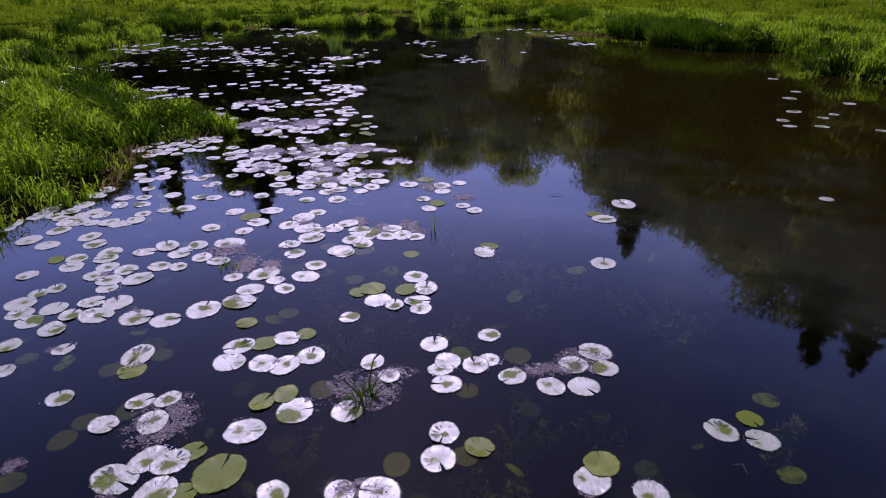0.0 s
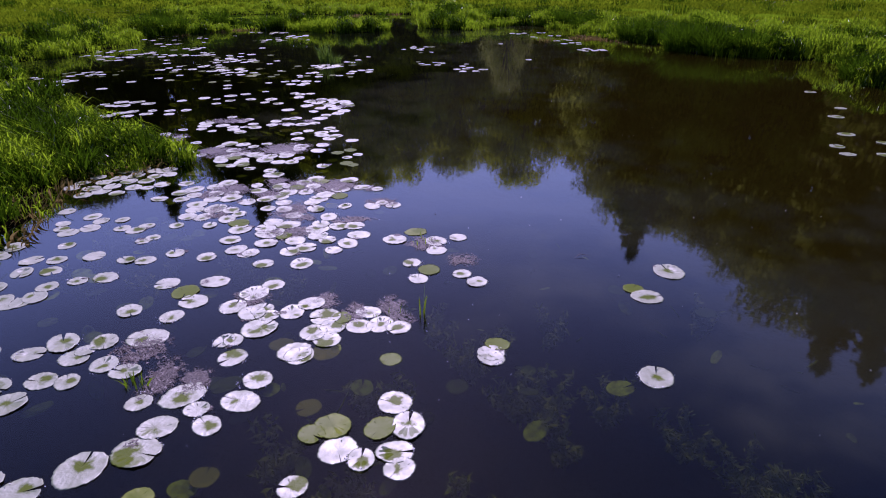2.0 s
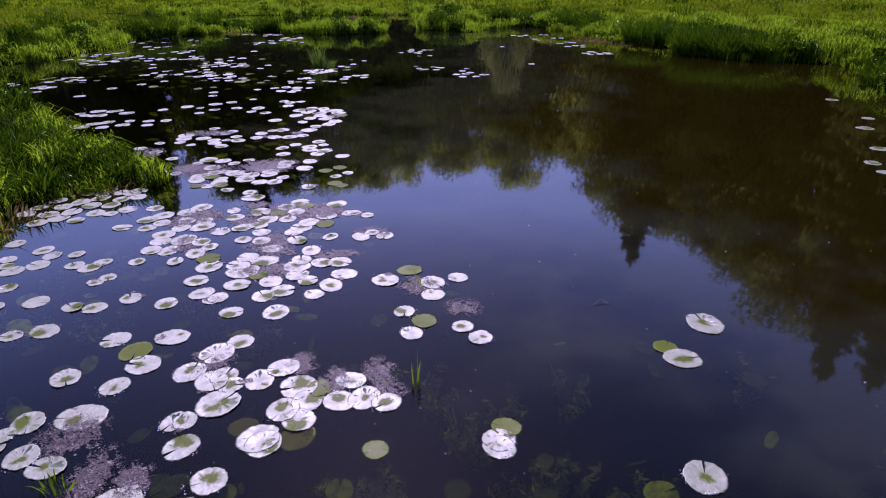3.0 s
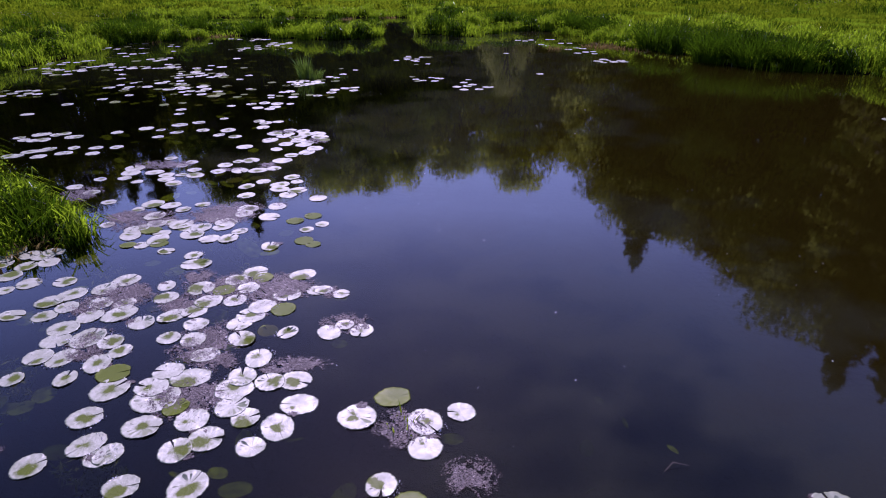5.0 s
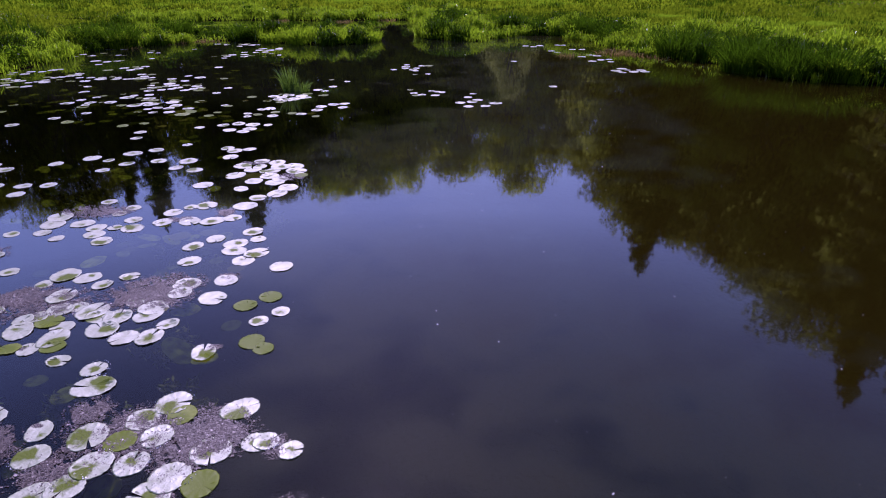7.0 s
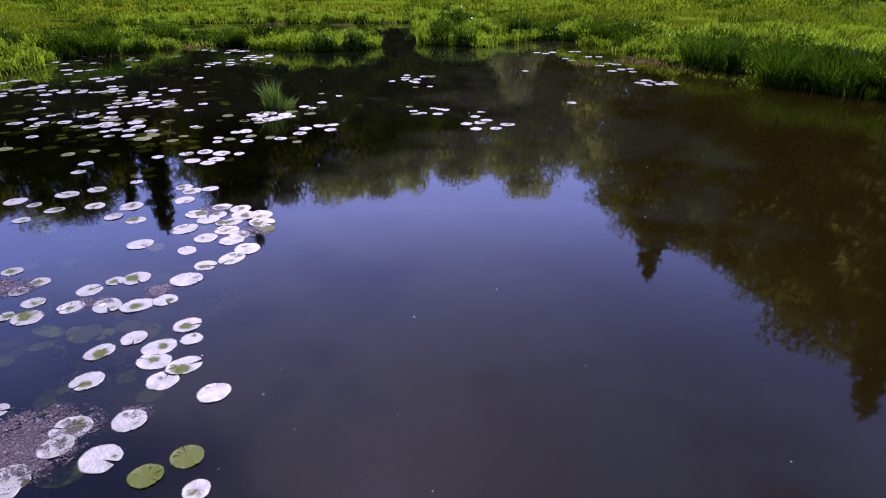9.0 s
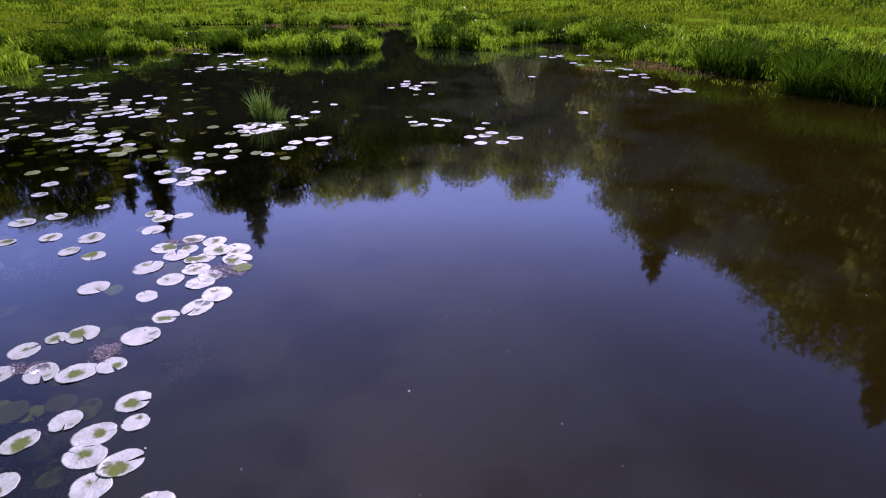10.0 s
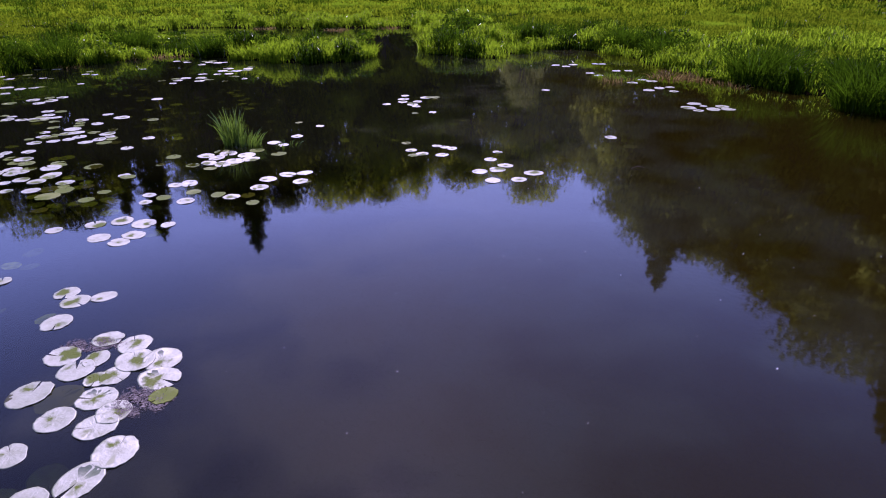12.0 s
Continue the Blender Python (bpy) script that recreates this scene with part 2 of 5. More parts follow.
FOLIAGE = leaf_material("tree_leaves", (0.23, 0.275, 0.010), (0.31, 0.36, 0.014), (0.38, 0.43, 0.018), 0.66, 0.0, 0.45, 0.06, (1.05, 1.0, 0.6), light_swing=(0.17, 0.16, 1.7))
ALDER = leaf_material("dark_alder_leaves", (0.07, 0.085, 0.004), (0.10, 0.12, 0.005), (0.13, 0.155, 0.008), 0.6, 0.0, 0.45, 0.06, (1.0, 1.0, 0.6), light_swing=(0.17, 0.12, 2.2))
OAK = leaf_material("young_oak_leaves", (0.15, 0.178, 0.022), (0.19, 0.222, 0.028), (0.23, 0.265, 0.035), 0.6, 0.0, 0.45, 0.06, (1.05, 1.0, 0.6), light_swing=(0.17, 0.16, 1.5))
SILVER = leaf_material("willow_leaves", (0.16, 0.185, 0.045), (0.21, 0.24, 0.06), (0.27, 0.30, 0.08), 0.5, 0.006, 0.45, 0.08, (1.0, 1.0, 1.0))
BARK = plain_material("bark", (0.05, 0.035, 0.022), (0.12, 0.085, 0.055), 5.0, 0.9)
SOIL, WATER = soil_material(), water_material()
PAD = pad_material("lily_leaf", (0.135, 0.155, 0.06), (0.066, 0.088, 0.006), (0.10, 0.07, 0.03), sheen=0.9)
WETPAD = pad_material("wet_lily_leaf", (0.105, 0.128, 0.008), (0.072, 0.096, 0.005), (0.05, 0.045, 0.010), 0.5, 0.10, (-0.02, -0.13), 0.42, 0.02, 0.12)
SUNKPAD = sunken_material()
SUNKWEED = plain_material("sunken_weed", (0.045, 0.075, 0.010), (0.12, 0.18, 0.022), 20.0, 0.8)
DEBRIS = debris_material()
WHITEFLECK = plain_material("white_petals", (0.42, 0.39, 0.36), (0.72, 0.69, 0.66), 60.0, 0.5)


# ------------------------------------------------------------------ pond and ground
WEST = [(-3.7, 4.6), (-3.75, 5.2), (-3.5, 5.6), (-3.7, 6.6), (-3.95, 7.35), (-3.6, 7.85), (-3.2, 8.0), (-2.9, 7.95), (-2.8, 8.25), (-3.5, 8.85), (-4.5, 9.45), (-5.3, 10.3), (-7.2, 12.2),
        (-8.3, 13.6), (-10.3, 16.4), (-9.5, 18.2), (-9.3, 20.0), (-9.8, 22.0), (-8.6, 23.0), (-7.5, 24.6), (-6.0, 24.4), (-4.1, 23.4), (-2.8, 23.4), (-2.05, 24.4)]
EAST = [(-2.6, 26.6), (-4.5, 28.6), (-8.6, 29.6), (-10.8, 31.4), (-10.4, 32.9), (-7.0, 32.8), (-5.1, 32.2), (-3.6, 32.6), (-1.7, 32.5), (-1.05, 30.0), (-0.95, 24.9), (0.9, 24.0), (2.3, 26.0),
        (3.4, 25.6), (4.0, 24.4), (4.5, 22.2), (5.2, 20.2), (6.1, 19.3), (6.0, 18.0), (6.6, 17.0), (8.6, 16.2), (8.9, 14.2), (7.4, 12.9),
        (8.1, 11.6), (11.5, 10.0), (14.0, 2.0), (9.0, -9.0), (-7.0, -9.0), (-6.0, 3.2)]
SHORE = WEST + EAST      # the waterline, once round the pond


def from_shore(x, y):
    """Metres from the waterline for arrays of places: plus on land, minus over water."""
    a = np.array(SHORE)
    b = np.roll(a, -1, 0)
    best, inside = np.full(x.shape, 1e9), np.zeros(x.shape, bool)
    for (ax, ay), (bx, by) in zip(a, b):
        dx, dy = bx - ax, by - ay
        t = np.clip(((x - ax) * dx + (y - ay) * dy) / (dx * dx + dy * dy), 0, 1)
        best = np.minimum(best, np.hypot(x - ax - t * dx, y - ay - t * dy))
        inside ^= ((ay > y) != (by > y)) & (x < (bx - ax) * (y - ay) / (by - ay + 1e-12) + ax)
    wob = 0.10 * np.sin(3.1 * x + 1.3 * np.sin(2.3 * y)) + 0.07 * np.sin(5.3 * y + 1.7 * np.sin(4.1 * x)) + 0.04 * np.sin(11 * x + 9 * y)
    return np.where(inside, -best, best) + wob * np.exp(-best / 1.5)


def land_height(x, y, d):
    up = np.clip(d / 0.7, 0, 1)
    up = up * up * (3 - 2 * up)
    lumps = 0.05 * np.sin(0.9 * x + 0.7 * np.sin(0.6 * y)) * np.cos(0.8 * y) + 0.03 * np.sin(2.3 * x + 1.1) * np.sin(2.0 * y)
    rise = np.clip(d - 1.5, 0, 12) * 0.012
    deep = np.clip(-d / 1.6, 0, 1)
    return np.where(d > 0, 0.10 * up + lumps * up * np.clip(d / 2, 0, 1) + rise, -0.75 * deep - 0.02)


def spread(lo, hi, step, reach, grow=1.28):
    mid = list(np.arange(lo, hi + 1e-6, step))
    left, right, s = [], [], step
    while -reach < (left[-1] if left else lo):
        s *= grow
        left.append((left[-1] if left else lo) - s)
    s = step
    while (right[-1] if right else hi) < reach:
        s *= grow
        right.append((right[-1] if right else hi) + s)
    return np.array(left[::-1] + mid + right)


def mesh_from(name, verts, faces, mats, smooth=False):
    """A mesh from arrays: verts n x 3, faces m x 3 or m x 4."""
    me = bpy.data.meshes.new(name)
    k = faces.shape[1]
    me.vertices.add(len(verts)), me.loops.add(faces.size), me.polygons.add(len(faces))
    me.vertices.foreach_set("co", np.ascontiguousarray(verts, np.float32).ravel())
    me.loops.foreach_set("vertex_index", np.ascontiguousarray(faces, np.int32).ravel())
    me.polygons.foreach_set("loop_start", np.arange(0, faces.size, k, dtype=np.int32))
    if smooth:
        me.polygons.foreach_set("use_smooth", np.ones(len(faces), bool))
    me.update(calc_edges=True)
    for mt in mats if isinstance(mats, (list, tuple)) else (mats,):
        me.materials.append(mt)
    return me


gx, gy = spread(-14, 15, 0.25, 2500), spread(-10, 40, 0.25, 2500)
X, Y = np.meshgrid(gx, gy)
Z = land_height(X, Y, from_shore(X, Y))
idx = np.arange(X.size).reshape(X.shape)
quads = np.stack([idx[:-1, :-1], idx[:-1, 1:], idx[1:, 1:], idx[1:, :-1]], -1).reshape(-1, 4)
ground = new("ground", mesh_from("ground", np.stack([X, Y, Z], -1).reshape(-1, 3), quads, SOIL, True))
tagged(ground, "grassy meadow soil that dips into the muddy pond bed", "ground", kind="structure")

wx, wy = np.array([-14.0, 15.0]), np.array([-12.0, 36.0])
water = new("water", mesh_from("water", np.array([(wx[0], wy[0], 0), (wx[1], wy[0], 0), (wx[1], wy[1], 0), (wx[0], wy[1], 0)]), np.array([[0, 1, 2, 3]]), WATER))
tagged(water, "calm dark pond water that mirrors sky and trees", "water", kind="structure")


def blades(x, y, z, tall, wide, lean, gen, arched=False):
    """Tapered blades rooted at the given places: upright ones of three triangles, or arched ones that nod over."""
    n = len(x)
    turn, bend = gen.uniform(0, 2 * np.pi, n), gen.uniform(0.1, 1.0, n) * lean
    side = np.stack([np.cos(turn), np.sin(turn), 0 * turn], -1) * (wide / 2)[:, None]
    way = gen.uniform(0, 2 * np.pi, n)
    out = np.stack([np.cos(way), np.sin(way), 0 * way], -1)
    root = np.stack([x, y, z - 0.02], -1)
    up = np.array([0, 0, 1.0])
    if arched:
        mid = root + out * (bend * tall * 0.16)[:, None] + up * (tall * 0.6)[:, None]
        over = root + out * (bend * tall * 0.48)[:, None] + up * (tall * (1.0 - 0.16 * bend))[:, None]
        tip = root + out * (bend * tall * 0.95)[:, None] + up * (tall * (1.0 - 0.5 * bend))[:, None]
        v = np.stack([root - side * 0.7, root + side * 0.7, mid + side, mid - side, over + side * 0.8, over - side * 0.8, tip], 1).reshape(-1, 3)
        o = (np.arange(n) * 7)[:, None]
        f = np.concatenate([o + q for q in ([0, 1, 2], [0, 2, 3], [3, 2, 4], [3, 4, 5], [5, 4, 6])], 0)
        return v, f
    mid = root + out * (bend * tall * 0.25)[:, None] + up * (tall * 0.6)[:, None]
    tip = root + out * (bend * tall * 0.8)[:, None] + up * (tall * (1.0 - 0.3 * bend))[:, None]
    v = np.stack([root - side, root + side, mid + side * 0.8, mid - side * 0.8, tip], 1).reshape(-1, 3)
    o = (np.arange(n) * 5)[:, None]
    f = np.concatenate([o + [0, 1, 2], o + [0, 2, 3], o + [3, 2, 4]], 0)
    return v, f


def lumpy(x, y, s, k=0.0):
    """Smooth patchiness from 0 to 1 over the plan."""
    v = np.sin(s * x + 1.7 * np.sin(0.7 * s * y + k)) + np.sin(1.3 * s * y + 1.9 * np.sin(0.8 * s * x + 2 * k)) + 0.7 * np.sin(2.9 * s * x + 2.3 * s * y + k)
    return np.clip(0.5 + v / 5.0, 0, 1)


def sow(name, label, x0, x1, y0, y1, per_m2, tall, wide, lean, near, far, mat, seed, wedge=0.85, clumps=0.0, gather=0.12, edge=0.5, arched=False):
    """Blades strewn over a stretch of the land between two distances from the waterline; some gather in clumps."""
    g = np.random.default_rng(seed)
    n = int((x1 - x0) * (y1 - y0) * per_m2)
    x, y, grow = g.uniform(x0, x1, n), g.uniform(y0, y1, n), np.ones(n)
    if clumps:
        k = int((x1 - x0) * (y1 - y0) * clumps)
        cx, cy, ch = g.uniform(x0, x1, k), g.uniform(y0, y1, k), g.uniform(0.6, 1.6, k)
        pick, member = g.integers(0, k, n), g.uniform(0, 1, n) < 0.78
        x = np.where(member, cx[pick] + g.normal(0, gather, n), x)
        y = np.where(member, cy[pick] + g.normal(0, gather, n), y)
        grow = np.where(member, ch[pick], 0.5)
    d = from_shore(x, y)
    thick = lumpy(x, y, 2.1, seed)
    keep = (d > near) & (d < far) & (np.abs(x) < wedge * y + 2.0) & (g.uniform(0, 1, n) < 0.35 + 0.9 * thick)
    x, y, d, thick, grow = x[keep], y[keep], d[keep], thick[keep], grow[keep]
    h = tall * grow * g.uniform(0.55, 1.15, len(x)) * (0.6 + 0.7 * thick) * np.clip(edge + d / 0.35, 0.4, 1)
    h = np.where((x > -11.5) & (x < -2.3) & (y > 25.2) & (y < 32.0), h * 0.28, h)      # low grass on the spit before the back pool
    v, f = blades(x, y, land_height(x, y, d), h, wide * g.uniform(0.6, 1.4, len(x)), lean, g, arched)
    ob = new(name, mesh_from(name, v, f, mat))
    return tagged(ob, label, "grass", kind="stuff")


sow("bank_grass", "lush green grass on the near pond bank", -10.5, -2.2, 3.0, 13.5, 1700, 0.26, 0.011, 1.4, 0.0, 9.0, SEDGE, 1, clumps=5.0, gather=0.1, edge=0.6, arched=True)
sow("dark_bank_grass", "dark green sedge among the grass of the near bank", -8.5, -2.2, 7.4, 11.0, 1000, 0.25, 0.010, 1.5, 0.0, 9.0, DARKSHADED, 8, clumps=3.0, gather=0.13, edge=0.6, arched=True)
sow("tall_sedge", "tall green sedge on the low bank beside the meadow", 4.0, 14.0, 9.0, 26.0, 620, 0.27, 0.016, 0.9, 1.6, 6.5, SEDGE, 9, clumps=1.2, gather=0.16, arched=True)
sow("dark_tall_sedge", "dark patches of sedge along the far shore", -13.0, 14.0, 9.0, 30.0, 330, 0.34, 0.017, 0.8, 0.0, 3.0, DARKSHADED, 10, clumps=0.45, gather=0.17, arched=True)
sow("shore_sedge", "green sedge fringing the far shore", -13.0, 12.5, 10.0, 36.0, 1100, 0.29, 0.015, 0.9, 0.0, 2.2, SEDGE, 2, clumps=1.8, gather=0.13, edge=0.8, arched=True)
sow("meadow_grass", "bright sunlit meadow grass behind the shore", -30.0, 30.0, 12.0, 36.0, 560, 0.14, 0.016, 2.0, 1.1, 99.0, GRASS, 3, clumps=1.4, gather=0.45)
sow("far_meadow_grass", "bright sunlit meadow grass in the distance", -52.0, 52.0, 36.0, 66.0, 66, 0.20, 0.05, 1.6, 1.0, 99.0, GRASS, 4, clumps=0.4, gather=0.7)
sow("meadow_weeds", "darker weedy clumps among the meadow grass", -34.0, 34.0, 14.0, 52.0, 12, 0.34, 0.024, 1.2, 1.2, 99.0, DARKSHADED, 5, clumps=0.12, gather=0.3)


# ------------------------------------------------------------------ trees round the meadow
def part(name, me, parent, label=""):
    ob = new(name, me)
    ob.parent = parent
    return tagged(ob, label) if label else ob


def tapered(path, radii, sides=8):
    """Vertices and quads of a limb along a path of points."""
    path, radii = np.array(path, float), np.array(radii, float)
    a = np.arange(sides) * 2 * np.pi / sides
    rings = []
    for k, (p, r) in enumerate(zip(path, radii)):
        ahead = path[min(k + 1, len(path) - 1)] - path[max(k - 1, 0)]
        ahead /= np.linalg.norm(ahead) + 1e-9
        u = np.cross(ahead, (0.3, 1, 0.1))
        u /= np.linalg.norm(u)
        w = np.cross(ahead, u)
        rings.append(p + r * (np.cos(a)[:, None] * u + np.sin(a)[:, None] * w))
    i = np.arange(sides)
    f = [np.stack([k * sides + i, k * sides + (i + 1) % sides, (k + 1) * sides + (i + 1) % sides, (k + 1) * sides + i], -1) for k in range(len(path) - 1)]
    return np.concatenate(rings), np.concatenate(f)


def joined(pieces):
    vs, fs, o = [], [], 0
    for v, f in pieces:
        vs.append(v), fs.append(f + o)
        o += len(v)
    return np.concatenate(vs), np.concatenate(fs)


def leaf_quads(at, size, gen, droop=0.0, slim=0.55):
    """Small folded leaf clumps, two triangles each, turned at random."""
    n = len(at)
    a, b = gen.normal(size=(n, 3)), gen.normal(size=(n, 3))
    a[:, 2] -= droop
    a /= np.linalg.norm(a, axis=1)[:, None]
    b -= (a * b).sum(1)[:, None] * a
    b /= np.linalg.norm(b, axis=1)[:, None]
    s = (size * gen.uniform(0.6, 1.4, n))[:, None]
    v = np.stack([at - a * s, at + b * s * slim, at + a * s, at - b * s * slim], 1).reshape(-1, 3)
    return v, np.arange(4 * n).reshape(-1, 4)


def make_spruce(seed, label):
    """A spruce 30 m high: straight trunk, drooping whorls of boughs."""
    g = np.random.default_rng(seed)
    thing = new("spruce_tree")
    H = 30.0
    trunk = tapered([(0, 0, 0), (0.05, 0.03, 10), (0, 0.05, 20), (0, 0, H)], [0.38, 0.28, 0.16, 0.03])
    limbs, spots = [], []
    z = 2.0
    while z < H - 0.3:
        reach = ((H - z) / H) ** 0.7 * 6.6 * g.uniform(0.8, 1.15) + 0.15
        for k in range(int(g.integers(5, 8))):
            a, r = g.uniform(0, 2 * np.pi), reach * g.uniform(0.55, 1.1)
            end = np.array([r * np.cos(a), r * np.sin(a), z - 0.28 * r + 0.15])
            limbs.append(tapered([(0, 0, z), (0.5 * end[0], 0.5 * end[1], z - 0.05 * r), end], [0.05, 0.03, 0.01], 4))
            m = int(8 + 26 * r)
            t = g.uniform(0.1, 1.02, m)
            wide = 0.2 * r * (1.1 - t) + 0.08
            p = np.stack([t * end[0] + g.normal(0, 1, m) * wide, t * end[1] + g.normal(0, 1, m) * wide, z + t * (end[2] - z) - np.abs(g.normal(0, 0.22, m))], -1)
            spots.append(p)
        z += g.uniform(0.45, 0.75)
    spots.append(np.stack([g.normal(0, 0.05, 30), g.normal(0, 0.05, 30), g.uniform(H - 1.2, H + 0.2, 30)], -1))
    part("trunk", mesh_from("trunk", *joined([trunk] + limbs), BARK, True), thing, "brown scaly trunk with thin boughs")
    part("crown", mesh_from("crown", *leaf_quads(np.concatenate(spots), 0.26, g, 1.2), SPRUCE), thing, "dark drooping needles")
    return tagged(thing, label, "tree", "trees round the meadow")


def make_broadleaf(seed, label, mat, H=24.0, spread_=0.27, clumps=110, leaves=240, size=0.17, droop=0.0):
    """A broad-leaved tree: forked limbs and an uneven crown of leaf clumps with gaps."""
    g = np.random.default_rng(seed)
    thing = new("leafy_tree")
    limbs = [tapered([(0, 0, 0), (0.1, 0.1, H * 0.25), (-0.1, 0.2, H * 0.55), (0.1, 0, H * 0.9)], [0.4, 0.3, 0.18, 0.03])]
    spots = []
    for k in range(clumps):
        u = g.uniform(0.05, 1.0)
        r = H * spread_ * np.sqrt(max(0.02, 1 - ((u - 0.5) / 0.52) ** 2)) * np.sqrt(g.uniform(0.05, 1.0))
        a = g.uniform(0, 2 * np.pi)
        c = np.array([r * np.cos(a), r * np.sin(a), u * H * 0.97])
        z0 = c[2] * g.uniform(0.55, 0.8)
        limbs.append(tapered([(0, 0, z0), (0.5 * c[0], 0.5 * c[1], 0.5 * (z0 + c[2]) + 0.3), tuple(c)], [0.10, 0.06, 0.02], 4))
        rad = H * g.uniform(0.045, 0.085)
        p = g.normal(0, 1, (leaves, 3))
        p *= (g.uniform(0, 1, leaves) ** 0.45 / np.linalg.norm(p, axis=1))[:, None] * np.array([rad, rad, rad * (0.75 + droop)]) * 1.15
        if droop:
            p[:, 2] -= np.abs(g.normal(0, rad * droop, leaves))
        spots.append(c + p)
    part("trunk", mesh_from("trunk", *joined(limbs), BARK, True), thing, "grey-brown forked trunk and limbs")
    part("crown", mesh_from("crown", *leaf_quads(np.concatenate(spots), size, g, droop), mat), thing)
    return tagged(thing, label, "tree", "trees round the meadow")


def herbs(name, label, x0, x1, y0, y1, clumps, leaves, tall, size, near, far, mat, seed):
    """Leafy meadow herbs: low domes of many small leaves strewn over a stretch of the land."""
    g = np.random.default_rng(seed)
    k = int((x1 - x0) * (y1 - y0) * clumps)
    x, y = g.uniform(x0, x1, k), g.uniform(y0, y1, k)
    d = from_shore(x, y)
    keep = (d > near) & (d < far) & (np.abs(x) < 0.85 * y + 2.0) & (g.uniform(0, 1, k) < 0.2 + lumpy(x, y, 1.3, seed))
    x, y, d = x[keep], y[keep], d[keep]
    z, h = land_height(x, y, d), tall * g.uniform(0.5, 1.25, len(x))
    low = (x > -11.5) & (x < -2.3) & (y > 25.2) & (y < 32.0)
    h = np.where(low, h * 0.3, h)
    own = np.repeat(np.arange(len(x)), leaves)
    a, r, u = g.uniform(0, 2 * np.pi, len(own)), np.sqrt(g.uniform(0, 1, len(own))), g.uniform(0.1, 1, len(own)) ** 0.7
    wide = 0.55 * h[own] * np.sqrt(1.05 - u * u * 0.8) * r
    at = np.stack([x[own] + wide * np.cos(a), y[own] + wide * np.sin(a), z[own] + h[own] * u], -1)
    return tagged(new(name, mesh_from(name, *leaf_quads(at, size, g, 0.3), mat)), label, "herbs", kind="stuff")


herbs("shore_herbs", "leafy green herbs among the sedge on the shore", -13.0, 12.5, 10.0, 36.0, 1.2, 110, 0.38, 0.022, 0.15, 2.2, SEDGE, 61)
herbs("dark_herbs", "dark leafy herbs standing along the far shore", -13.0, 12.5, 10.0, 36.0, 0.6, 150, 0.55, 0.036, 0.1, 1.4, DARKSHADED, 62)
herbs("meadow_herbs", "small leafy herbs in the sunlit meadow", -30.0, 30.0, 12.0, 40.0, 0.35, 60, 0.26, 0.026, 1.2, 99.0, GRASS, 63)
herbs("bank_herbs", "leafy green herbs among the grass of the near bank", -10.5, -2.2, 3.0, 13.5, 3.0, 110, 0.32, 0.017, 0.15, 9.0, SEDGE, 64)

# small white flecks in drifts of the meadow
g = np.random.default_rng(65)
for x, y, n in ((-17.0, 31.2, 110), (17.7, 34.6, 90), (13.5, 30.5, 30)):
    px, py = x + g.normal(0, 1.3, n), y + g.normal(0, 0.7, n)
    at = np.stack([px, py, land_height(px, py, from_shore(px, py)) + g.uniform(0.14, 0.24, n)], -1)
    tagged(new("meadow_flowers", mesh_from("meadow_flowers", *leaf_quads(at, 0.012, g, 0.0, 0.8), WHITEFLECK)), "small white flecks in the meadow grass", "flowers", kind="stuff")


SPRUCES = [make_spruce(s, "tall dark spruce at the edge of the meadow") for s in (11, 12)]
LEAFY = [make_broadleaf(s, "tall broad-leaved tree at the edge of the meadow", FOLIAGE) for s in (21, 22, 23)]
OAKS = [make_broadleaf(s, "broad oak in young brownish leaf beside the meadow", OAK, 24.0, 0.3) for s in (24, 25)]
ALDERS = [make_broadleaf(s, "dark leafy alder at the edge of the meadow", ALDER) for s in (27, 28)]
WILLOW = make_broadleaf(31, "silvery drooping willow at the edge of the meadow", SILVER, 24.0, 0.26, 80, 200, 0.17, 0.8)
BEHIND = [make_broadleaf(s, "leafy tree in the second row behind the meadow", mat, 24.0, 0.3, 70, 60, 0.5) for s, mat in ((41, OAK), (42, ALDER), (43, FOLIAGE))]


def stand(model, az, far, high, turn, base=30.0, used=set()):
    """One tree by its bearing from the start of the flight, its distance and its height."""
    x, y = far * math.sin(radians(az)), far * math.cos(radians(az))
    m = pose(x, y, 0.1, 0, 0, turn) @ Matrix.Scale(high / base, 4)
    if model.name in used:
        t = copy_thing(model, m)
        t.matrix_basis = m
    else:
        used.add(model.name)
        model.matrix_basis = m
    return m


